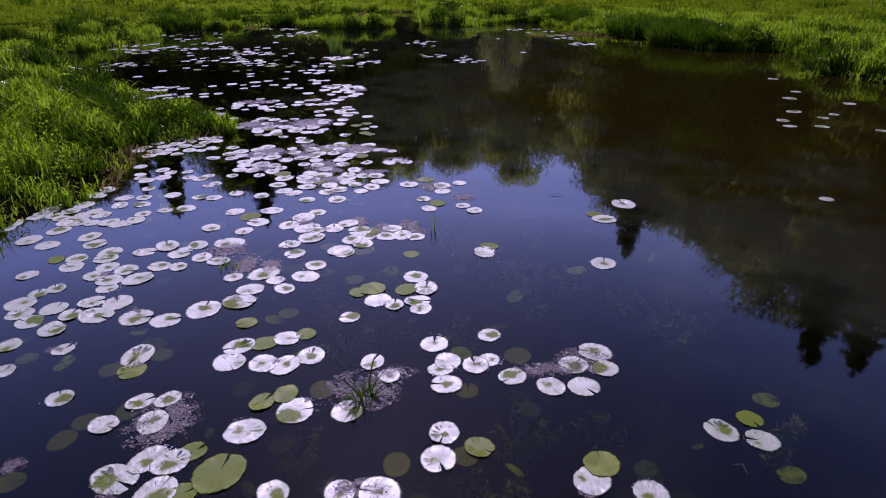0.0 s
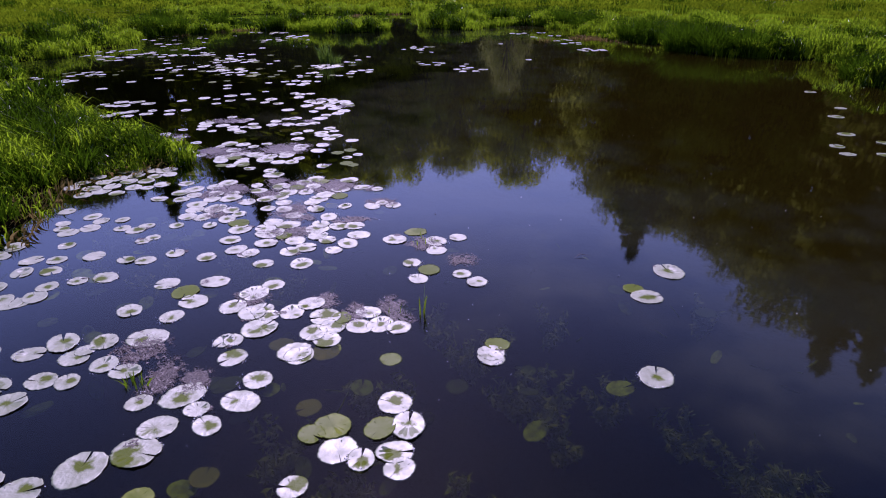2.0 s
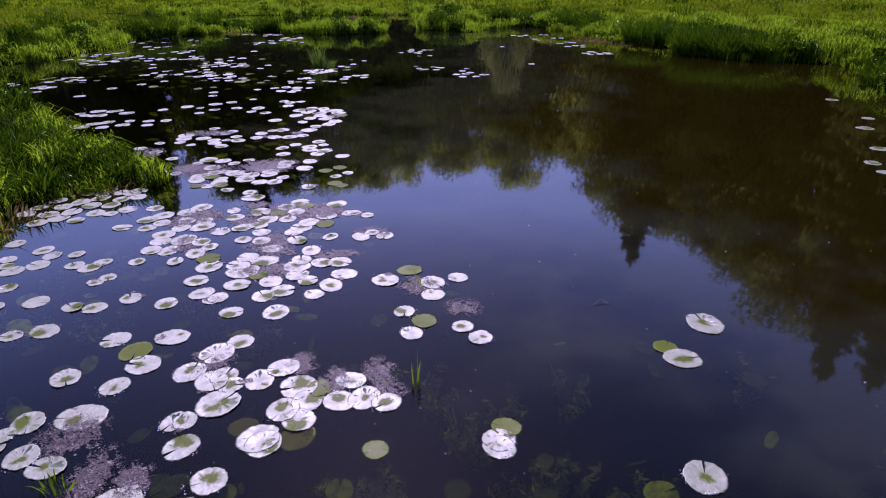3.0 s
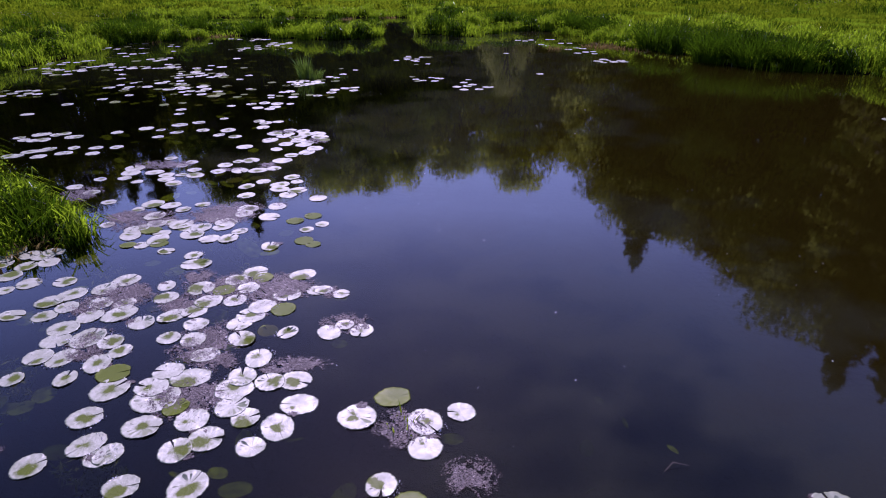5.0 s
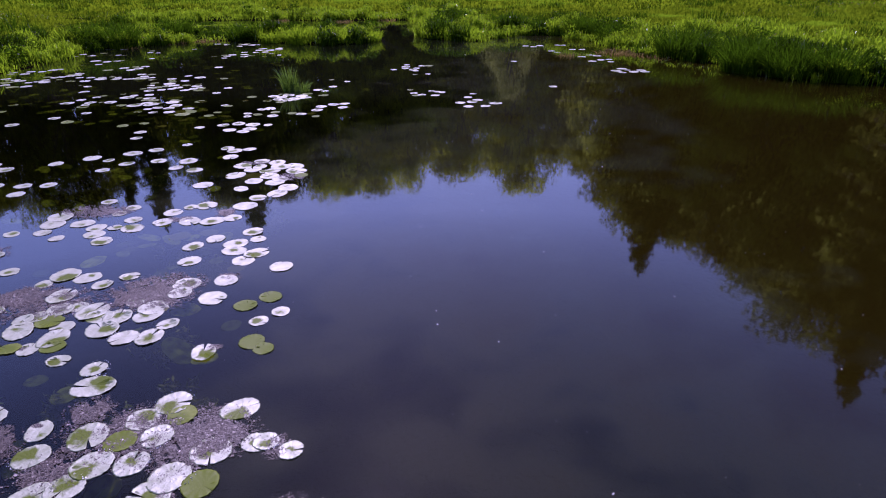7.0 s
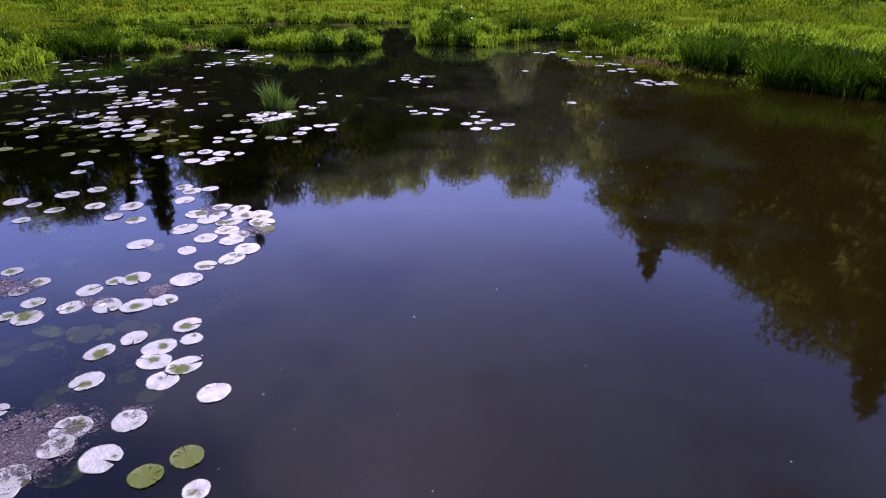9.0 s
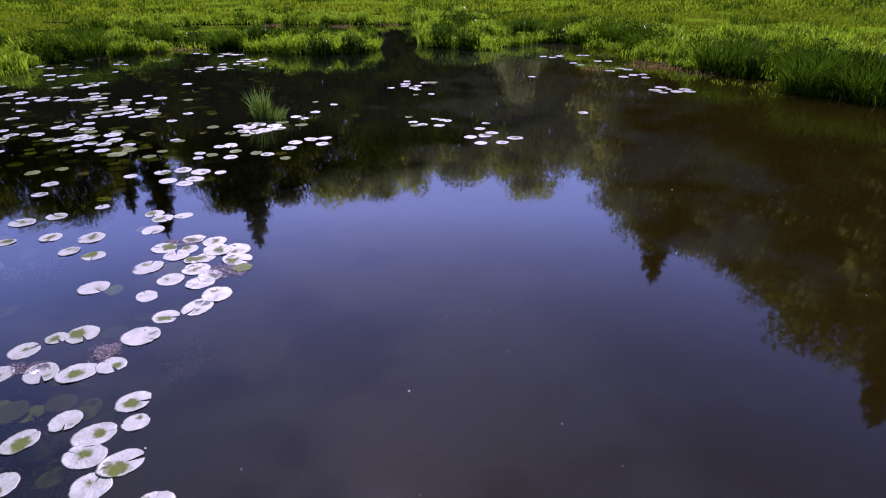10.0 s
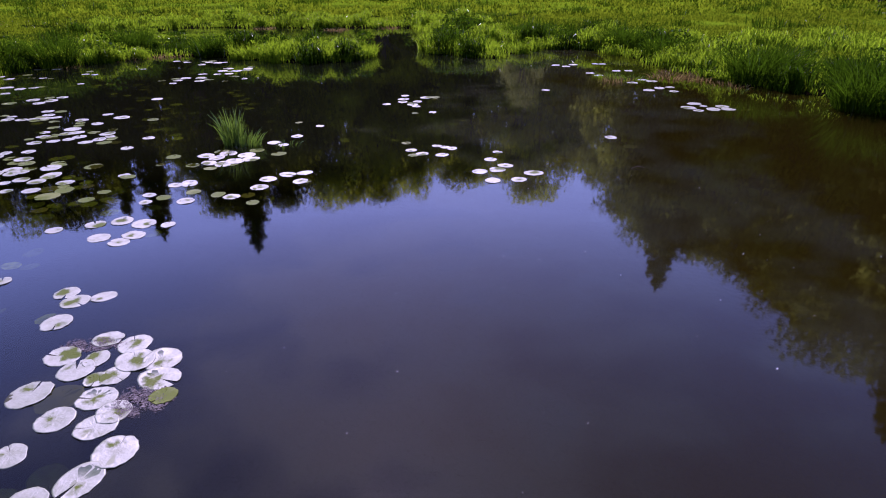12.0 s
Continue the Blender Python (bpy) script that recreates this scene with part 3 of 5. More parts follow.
TREES = [  # model, bearing, distance, height
    ("l", -40, 84, 22), ("l", -37, 84, 22.5), ("l", -34, 88, 25), ("l", -31, 88, 26), ("s", -27.6, 92, 27), ("s", -25.4, 92, 31), ("l", -29.5, 92, 25), ("l", -21.0, 92, 20), ("l", -20.0, 82, 24), ("l", -18.8, 84, 26),
    ("s", -17.8, 80, 29.5), ("l", -15.6, 95, 29), ("l", -12.8, 100, 31), ("l", -10.6, 104, 32.5), ("l", -8.4, 106, 33), ("l", -5.8, 110, 35), ("l", -4.0, 112, 31), ("l", -6.8, 114, 32),
]
TREES += [  # right of the middle
    ("l", -1.4, 112, 33), ("l", 0.8, 112, 32.5), ("l", 3.2, 110, 31), ("l", 5.4, 108, 30), ("l", 6.9, 104, 32.5), ("l", 9.6, 110, 28.5), ("l", 8.3, 112, 28.5), ("l", 12.0, 100, 25),
    ("l", 14.9, 88, 27), ("l", 16.6, 82, 28), ("s", 17.9, 78, 33.5), ("l", 18.8, 80, 29.5), ("l", 20.4, 80, 28.5), ("l", 23.0, 78, 28), ("l", 25.0, 76, 28.5), ("l", 27.6, 76, 31.5),
    ("l", 30.4, 76, 33.5), ("l", 32.8, 76, 37), ("s", 35.3, 54, 29.5), ("s", 38.7, 50.8, 27), ("l", 36.8, 80, 36), ("s", 41.6, 74, 38), ("l", 44, 72, 34),
]
for i, (kind, az, far, high) in enumerate(TREES):
    if kind == "s":
        stand(SPRUCES[i % 2], az, far, high, 47 * i)
    else:
        stand(OAKS[i % 2] if az > 11 else ALDERS[i % 2] if az < -14 else LEAFY[i % 3], az, far, high, 61 * i, 24.0)
stand(WILLOW, 5.2, 70, 10.5, 0, 24.0)
for i in range(26):
    az = -46 + 3.7 * i + 0.7 * math.sin(9.0 * i)
    front = min(TREES, key=lambda tr: abs(tr[1] - az))
    far = front[2] + 10 + 4 * math.sin(4.0 * i)
    stand(BEHIND[0 if az > 11 else 1 if az < -12 else 2], az, far, front[3] * (0.78 if front[0] == "l" else 0.66) * far / front[2], 31 * i, 24.0)
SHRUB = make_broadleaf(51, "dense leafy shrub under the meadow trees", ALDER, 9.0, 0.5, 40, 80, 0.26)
for i in range(34):
    az = -44 + 2.75 * i + 0.8 * math.sin(7.0 * i)
    far = 96 - 16 * abs(math.sin(radians(az * 1.6))) + 4 * math.sin(3.0 * i)
    stand(SHRUB, az, far, 8.0 + 2.5 * math.sin(5.0 * i), 77 * i, 9.0)


# low shrubs added, mostly out of view, to cast a dark meadow patch
for az, far, high in ((24.6, 50.0, 2.3), (26.8, 49.0, 2.6), (29.4, 48.0, 2.4)):
    stand(SHRUB, az, far, high, 50 * az, 9.0)


# ------------------------------------------------------------------ water lilies
def tris(q):
    return np.concatenate([q[:, [0, 1, 2]], q[:, [0, 2, 3]]])


def pad_mesh(seed, notch=0.35, length=1.15, n=56, cup=0.0):
    """A floating leaf 20 cm across: round outline, a cut to the stalk, a wavy rim, a little thickness."""
    g = np.random.default_rng(seed)
    rings = (0.0, 0.35, 0.7, 0.93, 1.0)
    ang = np.linspace(notch / 2, 2 * np.pi - notch / 2, n)
    ph = g.uniform(0, 6.28, 6)
    rim = 0.1 * (1 + 0.03 * np.sin(2 * ang + ph[0]) + 0.015 * np.sin(5 * ang + ph[1]) + 0.01 * np.sin(13 * ang + ph[2]) + 0.022 * np.sin(23 * ang + ph[3]) * np.sin(3 * ang + ph[4]) + g.normal(0, 0.012, n))
    rim *= 1 - 0.08 * np.exp(-((np.minimum(ang, 2 * np.pi - ang) - notch / 2) / 0.3) ** 2)
    top = []
    for r in rings:
        lift = cup * r ** 3 * np.clip(np.cos(ang - ph[1]), 0, 1) + 0.0013 * r ** 2 * (0.8 + 0.8 * np.sin(2 * ang + ph[3])) + 0.0010 * r ** 4 * np.sin(5 * ang + ph[4]) + 0.0010 * r ** 6 * np.sin(13 * ang + ph[5]) + 0.0016
        top.append(np.stack([rim * r * np.cos(ang) * length - 0.012 * r, rim * r * np.sin(ang), lift], -1))
    top = np.concatenate(top)
    m = len(top)
    low = np.concatenate([top[-n:], top[:1]]) - np.array([0, 0, 0.0012])
    f = []
    for k in range(len(rings) - 1):
        f += [(k * n + i, (k + 1) * n + i, (k + 1) * n + i + 1, k * n + i + 1) for i in range(n - 1)]
    f = np.array(f)
    o = (len(rings) - 1) * n
    edge = np.array([(o + i, m + i, m + i + 1, o + i + 1) for i in range(n - 1)])
    under = np.array([(m + i, m + n, m + n, m + i + 1) for i in range(0, n - 1)])[:, [0, 1, 3]]
    return np.concatenate([top, low]), tris(f), tris(edge), under


SHAPES, SIMPLE = [], []
for s in range(12):
    for some, n in ((SHAPES, 64), (SIMPLE, 32)):
        v, *f = pad_mesh(s, (0.03, 0.14, 0.06, 0.28)[s % 4], 1.02 + 0.08 * (s % 3), n, (0.0, 0.0015, 0.0, 0.0, 0.0025, 0.004)[s % 6])
        some.append((v, np.concatenate(f)))


def leafy(me, flat):
    """Keeps each leaf's own flat coordinates on the mesh for the veins and the wet hollow."""
    me.attributes.new("leaf", "FLOAT_VECTOR", "POINT").data.foreach_set("vector", np.ascontiguousarray(flat * np.array([1, 1, 0]), np.float32).ravel())
    return me


PADS = [leafy(mesh_from("lily_pad", v, f, PAD, True), v) for v, f in SHAPES]
WETPADS = [leafy(mesh_from("lily_pad", v, f, WETPAD, True), v) for v, f in SHAPES]
lily = random.Random(5)


def lilies(rows):
    """Leaves lying flat: x, y and breadth in centimetres; those far from the flight are joined."""
    far_lilies([r for r in rows if r[1] > 10.6 or r[0] < -2.6])
    for x, y, wide in [r for r in rows if r[1] <= 10.6 and r[0] >= -2.6]:
        ob = new("lily_pad", PADS[lily.randrange(12)])
        k = wide / 20.5 * lily.uniform(0.96, 1.07)
        ob.matrix_basis = pose(x, y, lily.uniform(0.0002, 0.002), lily.gauss(0, 0.35), lily.gauss(0, 0.35), lily.uniform(0, 360)) @ Matrix.Diagonal((k * lily.uniform(0.95, 1.08), k, 1, 1))
        tagged(ob, "waxy water lily leaf glinting in sun on the water", "lily pad", "water lilies")
        if lily.random() < 0.2:
            a = lily.uniform(0, 6.28)
            SUNK.append(joined_leaf(x + 0.17 * math.cos(a), y + 0.17 * math.sin(a), wide * lily.uniform(0.7, 1.0), lily.uniform(-0.07, -0.025), 5.0, lily.uniform(0.6, 1.0)))
        if lily.random() < 0.55:
            BEADS.append((x, y, wide / 200, lily.uniform(0, 6.28), lily.uniform(0.6, 2.2)))
        if lily.random() < 0.22:
            a = lily.uniform(0, 6.28)
            CRUMBS.append((x + 0.09 * math.cos(a) * wide / 20, y + 0.09 * math.sin(a) * wide / 20, lily.uniform(0.02, 0.05), lily.uniform(0.015, 0.035)))


def wet_lilies(rows):
    """Leaves awash: one side dips under the water, so they show green."""
    for x, y, wide in rows:
        ob = new("lily_pad", WETPADS[lily.randrange(12)])
        k = wide / 20.5 * lily.uniform(1.0, 1.1)
        ob.matrix_basis = pose(x, y, lily.choice((0.002, 0.0006, -0.006)), lily.gauss(0, 0.5), lily.gauss(0, 0.5), lily.uniform(0, 360)) @ Matrix.Diagonal((k, k, 1, 1))
        tagged(ob, "wet green water lily leaf half awash", "lily pad", "water lilies awash")


FAR, SUNK, AWASH, CRUMBS, BEADS = [], [], [], [], []


def joined_leaf(x, y, wide, z, tilt, squash=1.0):
    v, f = SIMPLE[lily.randrange(12)]
    k = wide / 20.5
    m = np.array(pose(x, y, z, lily.gauss(0, tilt), lily.gauss(0, tilt), lily.uniform(0, 360)) @ Matrix.Diagonal((k, k * squash, 1, 1)))
    return v @ m[:3, :3].T + m[:3, 3], f, v


def far_lilies(rows):
    """Leaves up the pond, too many and too small to pick apart: joined."""
    for x, y, wide in rows:
        FAR.append(joined_leaf(x, y, wide * 1.03, lily.uniform(-0.0004, 0.0014), 0.5))
        if lily.random() < 0.6 and x < -0.5 and y > 13.8:
            a, far = lily.uniform(0, 6.28), lily.uniform(0.14, 0.5)
            AWASH.append(joined_leaf(x + far * math.cos(a), y + far * math.sin(a), wide * lily.uniform(0.75, 1.05), lily.uniform(-0.003, 0.0004), 0.8))


def sunk_lilies(rows):
    SUNK.extend(joined_leaf(x, y, wide, lily.uniform(-0.05, -0.02), 6.0) for x, y, wide in rows)


MATS = []


def debris_mats(rows):
    """Rafts of drifted petals and scum: centre and half-breadths in metres."""
    g = np.random.default_rng(len(MATS) + 90)
    for x, y, rx, ry in rows:
        n = int(150 + 210000 * rx * ry)
        a, r = g.uniform(0, 2 * np.pi, n), np.sqrt(g.uniform(0, 1, n)) * (0.75 + 0.25 * np.sin(g.uniform(0, 6) + 3 * g.uniform(0, 1, n)))
        px, py = x + rx * r * np.cos(a) * 1.3, y + ry * r * np.sin(a) * 1.3
        keep = 0.7 * lumpy(px, py, 32.0, 3 * x) + 0.4 * lumpy(px, py, 90.0, x) + 0.2 * g.uniform(0, 1, n) > 0.5 + 0.45 * (r - 0.55)
        px, py = px[keep], py[keep]
        n = len(px)
        s, t = g.uniform(0.0014, 0.0036, n) * np.where(g.uniform(0, 1, n) < 0.07, 2.2, 1.0), g.uniform(0, 2 * np.pi, n)
        c = np.stack([px, py, g.uniform(0.001, 0.0042, n)], -1)
        u = np.stack([np.cos(t), np.sin(t), g.normal(0, 0.13, n)], -1) * s[:, None]
        w = np.stack([-np.sin(t), np.cos(t), g.normal(0, 0.17, n)], -1) * (s * g.uniform(0.4, 1.0, n))[:, None]
        MATS.append((np.stack([c - u - w, c + u - w * 0.6, c + u + w, c - u * 0.7 + w], 1).reshape(-1, 3), np.arange(4 * n).reshape(-1, 4)))


lilies([  # 1.9 to 2.8 m along the flight
    (-0.46, 1.89, 14), (0.84, 1.89, 14), (-1.23, 1.89, 18), (-0.74, 1.90, 14), (-0.30, 1.90, 17), (-1.43, 1.96, 18), (0.61, 1.97, 17), (-1.23, 2.07, 16),
    (-0.04, 2.08, 16), (-1.34, 2.09, 15), (1.45, 2.21, 13), (-0.02, 2.25, 14), (-0.98, 2.27, 17), (1.29, 2.28, 14), (-1.66, 2.31, 13), (-1.44, 2.34, 15),
    (-0.75, 2.42, 19), (-0.51, 2.42, 16), (-1.56, 2.49, 12), (-1.43, 2.51, 12), (-2.00, 2.52, 14), (0.72, 2.60, 17), (0.54, 2.62, 15), (-0.02, 2.63, 16),
    (0.34, 2.69, 15), (-0.31, 2.70, 12), (-2.44, 2.74, 12), (-0.05, 2.76, 13), (0.87, 2.76, 14), (-0.90, 2.81, 15), (0.15, 2.81, 15), (0.70, 2.81, 16),
])
lilies([  # 2.8 to 3.5 m along the flight
    (-1.22, 2.82, 18), (-1.04, 2.82, 17), (-0.42, 2.84, 14), (-0.01, 2.84, 16), (0.24, 2.85, 12), (-0.78, 2.88, 16), (-1.77, 2.88, 18), (0.83, 2.93, 17),
    (-2.23, 2.96, 12), (-1.23, 2.98, 17), (-2.57, 3.00, 13), (-0.08, 3.02, 17), (-0.95, 3.07, 16), (0.24, 3.11, 14), (-2.43, 3.17, 15), (-2.45, 3.21, 12),
    (-2.63, 3.26, 16), (-1.76, 3.28, 17), (-0.63, 3.31, 13), (-1.96, 3.31, 19), (-2.23, 3.33, 19), (-2.75, 3.35, 15), (-2.41, 3.35, 14), (-0.18, 3.41, 14),
    (-1.58, 3.42, 21), (-2.56, 3.43, 16), (-0.35, 3.48, 13), (-2.81, 3.49, 19), (-2.35, 3.51, 16), (-2.19, 3.51, 18), (-1.37, 3.51, 19), (-0.19, 3.52, 14),
])
lilies([  # 3.5 to 4.3 m along the flight
    (-0.46, 3.52, 18), (-2.79, 3.63, 12), (-1.37, 3.68, 17), (-2.35, 3.69, 15), (-1.13, 3.70, 14), (-2.71, 3.70, 12), (-0.15, 3.71, 16), (-1.21, 3.81, 12),
    (-2.41, 3.82, 18), (-2.20, 3.85, 18), (-0.24, 3.87, 18), (-1.53, 3.87, 14), (-1.03, 3.88, 17), (-2.55, 3.88, 16), (-3.04, 3.89, 14), (-1.32, 3.93, 19),
    (-2.35, 3.98, 17), (-2.51, 4.02, 17), (-2.15, 4.04, 16), (-2.00, 4.04, 13), (-2.80, 4.04, 17), (-0.99, 4.05, 17), (1.16, 4.09, 19), (-1.74, 4.13, 15),
    (-2.62, 4.17, 17), (-1.88, 4.18, 16), (-2.84, 4.18, 16), (-1.19, 4.25, 17), (-2.07, 4.26, 16), (0.28, 4.27, 15), (-2.35, 4.29, 15), (-2.63, 4.29, 18),
])
lilies([  # 4.3 to 4.9 m along the flight
    (-0.81, 4.29, 18), (0.28, 4.30, 15), (-0.83, 4.32, 18), (-2.05, 4.33, 12), (-1.99, 4.41, 16), (-1.29, 4.42, 12), (-2.24, 4.42, 19), (-3.20, 4.43, 18),
    (-1.23, 4.43, 12), (-0.67, 4.45, 17), (-2.82, 4.45, 18), (-1.77, 4.46, 20), (-3.42, 4.51, 19), (-0.78, 4.51, 16), (-0.27, 4.57, 14), (-1.11, 4.58, 21),
    (-0.51, 4.58, 18), (-0.68, 4.59, 16), (-2.95, 4.60, 17), (-0.37, 4.62, 16), (-1.72, 4.70, 15), (-0.75, 4.70, 19), (-3.29, 4.71, 17), (-1.09, 4.72, 13),
    (-1.21, 4.74, 18), (-0.96, 4.75, 16), (-0.46, 4.76, 15), (-2.01, 4.77, 15), (-3.74, 4.77, 12), (-1.16, 4.81, 16), (-1.36, 4.84, 17), (-0.87, 4.87, 17),
])
lilies([  # 4.9 to 5.6 m along the flight
    (-3.27, 4.88, 13), (-2.79, 4.89, 13), (-3.11, 4.89, 14), (-1.66, 4.90, 18), (-2.94, 4.91, 17), (-3.83, 4.94, 12), (1.38, 4.96, 18), (-1.28, 5.00, 18),
    (-3.42, 5.00, 13), (-3.25, 5.07, 16), (-3.53, 5.07, 15), (-1.17, 5.14, 16), (-1.94, 5.15, 16), (0.25, 5.18, 14), (-3.44, 5.18, 13), (-1.59, 5.18, 17),
    (-2.59, 5.19, 13), (-0.17, 5.23, 14), (-2.40, 5.24, 16), (0.13, 5.30, 13), (-3.06, 5.31, 15), (1.63, 5.34, 20), (-2.86, 5.34, 15), (3.58, 5.44, 13),
    (-1.33, 5.47, 14), (-0.23, 5.47, 14), (-1.05, 5.48, 17), (-2.26, 5.52, 14), (-2.94, 5.53, 14), (-3.11, 5.53, 15), (-2.41, 5.54, 13), (-1.80, 5.59, 15),
])
lilies([  # 5.6 to 6.2 m along the flight
    (-3.40, 5.59, 12), (-2.67, 5.60, 16), (-1.52, 5.64, 13), (-1.49, 5.65, 13), (-2.08, 5.66, 14), (-1.20, 5.69, 16), (-0.85, 5.70, 14), (-1.63, 5.71, 15),
    (-0.05, 5.71, 16), (-3.38, 5.76, 14), (-1.07, 5.76, 18), (-3.01, 5.79, 12), (-0.76, 5.83, 17), (-1.41, 5.84, 17), (-0.05, 5.87, 17), (-2.44, 5.88, 12),
    (-1.21, 5.89, 16), (-0.93, 5.91, 14), (-1.72, 5.91, 16), (-0.40, 5.92, 18), (-2.38, 5.95, 12), (0.11, 5.95, 14), (-1.03, 6.00, 17), (-0.71, 6.01, 16),
    (-1.43, 6.05, 21), (-3.14, 6.07, 16), (-2.61, 6.11, 15), (-1.08, 6.13, 18), (-3.25, 6.14, 12), (-1.71, 6.14, 19), (-1.52, 6.15, 17), (-2.74, 6.16, 14),
])
lilies([  # 6.2 to 6.8 m along the flight
    (-3.02, 6.16, 16), (-0.90, 6.20, 16), (-0.75, 6.20, 17), (-2.54, 6.21, 12), (-2.30, 6.22, 12), (-1.32, 6.23, 17), (-2.01, 6.23, 13), (-1.06, 6.25, 15),
    (-3.30, 6.26, 12), (-1.49, 6.29, 15), (-3.00, 6.33, 13), (-2.83, 6.34, 12), (-1.91, 6.37, 16), (-2.14, 6.40, 16), (-2.28, 6.41, 16), (-3.13, 6.41, 14),
    (-1.02, 6.42, 16), (-1.34, 6.44, 14), (-1.84, 6.47, 12), (-3.42, 6.55, 15), (-2.27, 6.58, 17), (-1.95, 6.58, 15), (-1.47, 6.60, 15), (-1.62, 6.61, 14),
    (-1.18, 6.62, 16), (-2.10, 6.63, 20), (-0.66, 6.67, 14), (-0.92, 6.67, 12), (-0.47, 6.69, 14), (-2.32, 6.72, 18), (-1.24, 6.77, 15), (-0.58, 6.77, 12),
])
lilies([  # 6.8 to 7.3 m along the flight
    (-1.50, 6.77, 15), (-1.86, 6.80, 16), (-2.51, 6.86, 15), (-1.21, 6.88, 17), (-2.22, 6.88, 16), (-1.69, 6.88, 16), (-2.72, 6.88, 14), (-2.04, 6.91, 18),
    (-1.58, 6.92, 16), (-2.44, 6.99, 14), (-3.53, 7.00, 17), (-1.15, 7.00, 18), (-2.23, 7.03, 14), (-2.08, 7.04, 14), (-1.52, 7.06, 18), (-3.22, 7.06, 15),
    (-2.58, 7.06, 16), (-1.36, 7.08, 15), (-3.40, 7.10, 19), (-1.83, 7.10, 16), (-1.03, 7.14, 18), (-2.49, 7.16, 17), (-0.66, 7.16, 12), (-3.56, 7.20, 17),
    (-0.85, 7.20, 13), (-2.99, 7.21, 12), (-3.77, 7.21, 15), (-0.79, 7.22, 12), (-2.32, 7.22, 16), (-1.64, 7.23, 19), (-1.33, 7.24, 16), (-1.90, 7.27, 12),
])
lilies([  # 7.3 to 8.2 m along the flight
    (-2.90, 7.31, 17), (-2.66, 7.34, 15), (-1.45, 7.36, 17), (-2.22, 7.37, 18), (-0.98, 7.45, 17), (-1.33, 7.49, 18), (-3.44, 7.50, 14), (-1.84, 7.62, 18),
    (-3.33, 7.71, 12), (-3.07, 7.77, 17), (-1.90, 7.78, 14), (-3.00, 7.83, 12), (-3.32, 7.85, 15), (-2.14, 7.85, 12), (-1.36, 7.95, 15), (-2.39, 7.97, 12),
    (5.80, 8.08, 13), (-1.90, 8.08, 15), (-2.31, 8.09, 17), (-1.74, 8.11, 17), (-2.58, 8.17, 17), (-2.08, 8.19, 18),
])
far_lilies([  # 8.2 to 9.1 m along the flight
    (-2.34, 8.20, 14), (-1.70, 8.24, 12), (-1.13, 8.28, 12), (-2.63, 8.28, 12), (5.14, 8.31, 17), (-2.56, 8.33, 14), (-2.16, 8.33, 16), (-2.05, 8.34, 17),
    (-1.87, 8.34, 16), (4.72, 8.35, 16), (-1.02, 8.40, 12), (-2.89, 8.40, 12), (-2.46, 8.41, 16), (-2.24, 8.41, 19), (-1.86, 8.45, 18), (-2.38, 8.46, 13),
    (-2.03, 8.53, 12), (-1.52, 8.57, 18), (-2.56, 8.61, 18), (-1.77, 8.65, 15), (4.79, 8.72, 17), (-2.78, 8.77, 12), (-2.37, 8.77, 13), (-1.79, 8.77, 17),
    (-1.52, 8.82, 16), (5.44, 8.86, 15), (-2.52, 8.87, 16), (-2.23, 8.89, 12), (-3.15, 8.96, 13), (-1.19, 9.06, 17), (5.72, 9.08, 14), (-1.91, 9.13, 16),
])
far_lilies([  # 9.2 to 10.3 m along the flight
    (-1.50, 9.16, 17), (-3.48, 9.24, 14), (5.23, 9.29, 19), (-1.43, 9.29, 17), (-1.64, 9.33, 17), (-3.72, 9.40, 15), (-1.98, 9.42, 15), (-1.65, 9.47, 17),
    (-2.76, 9.52, 17), (-1.85, 9.55, 15), (-1.50, 9.56, 13), (-3.17, 9.56, 12), (-3.61, 9.66, 12), (-3.35, 9.68, 13), (-1.58, 9.71, 17), (-2.65, 9.77, 19),
    (-2.81, 9.80, 12), (6.41, 9.86, 17), (-3.14, 9.88, 17), (-2.45, 9.91, 15), (-2.21, 9.93, 18), (-2.01, 9.95, 18), (-2.72, 9.97, 14), (-1.86, 10.01, 16),
    (-3.42, 10.05, 21), (-2.93, 10.13, 12), (-2.44, 10.16, 17), (-2.86, 10.26, 13), (-2.33, 10.28, 13), (-1.83, 10.31, 21), (-2.20, 10.32, 19), (5.70, 10.34, 21),
])
far_lilies([  # 10.4 to 11.8 m along the flight
    (-3.17, 10.42, 14), (-1.78, 10.54, 16), (-4.21, 10.63, 16), (-1.64, 10.65, 19), (-2.04, 10.81, 14), (-1.57, 10.85, 20), (6.10, 10.90, 16), (-4.29, 10.90, 16),
    (-2.45, 10.91, 20), (-4.05, 10.92, 16), (-1.76, 11.00, 19), (-1.99, 11.05, 19), (-1.72, 11.12, 17), (-1.87, 11.21, 18), (-2.23, 11.25, 21), (-1.95, 11.36, 12),
    (-1.60, 11.38, 20), (-1.86, 11.40, 16), (-2.74, 11.42, 17), (-3.75, 11.43, 14), (-2.11, 11.46, 19), (-2.98, 11.52, 15), (-1.67, 11.55, 21), (-2.05, 11.55, 14),
    (-1.83, 11.56, 21), (-2.27, 11.58, 19), (-4.42, 11.66, 16), (-3.62, 11.67, 15), (-1.91, 11.72, 19), (-2.08, 11.76, 16), (-2.95, 11.76, 21), (-3.29, 11.77, 17),
])
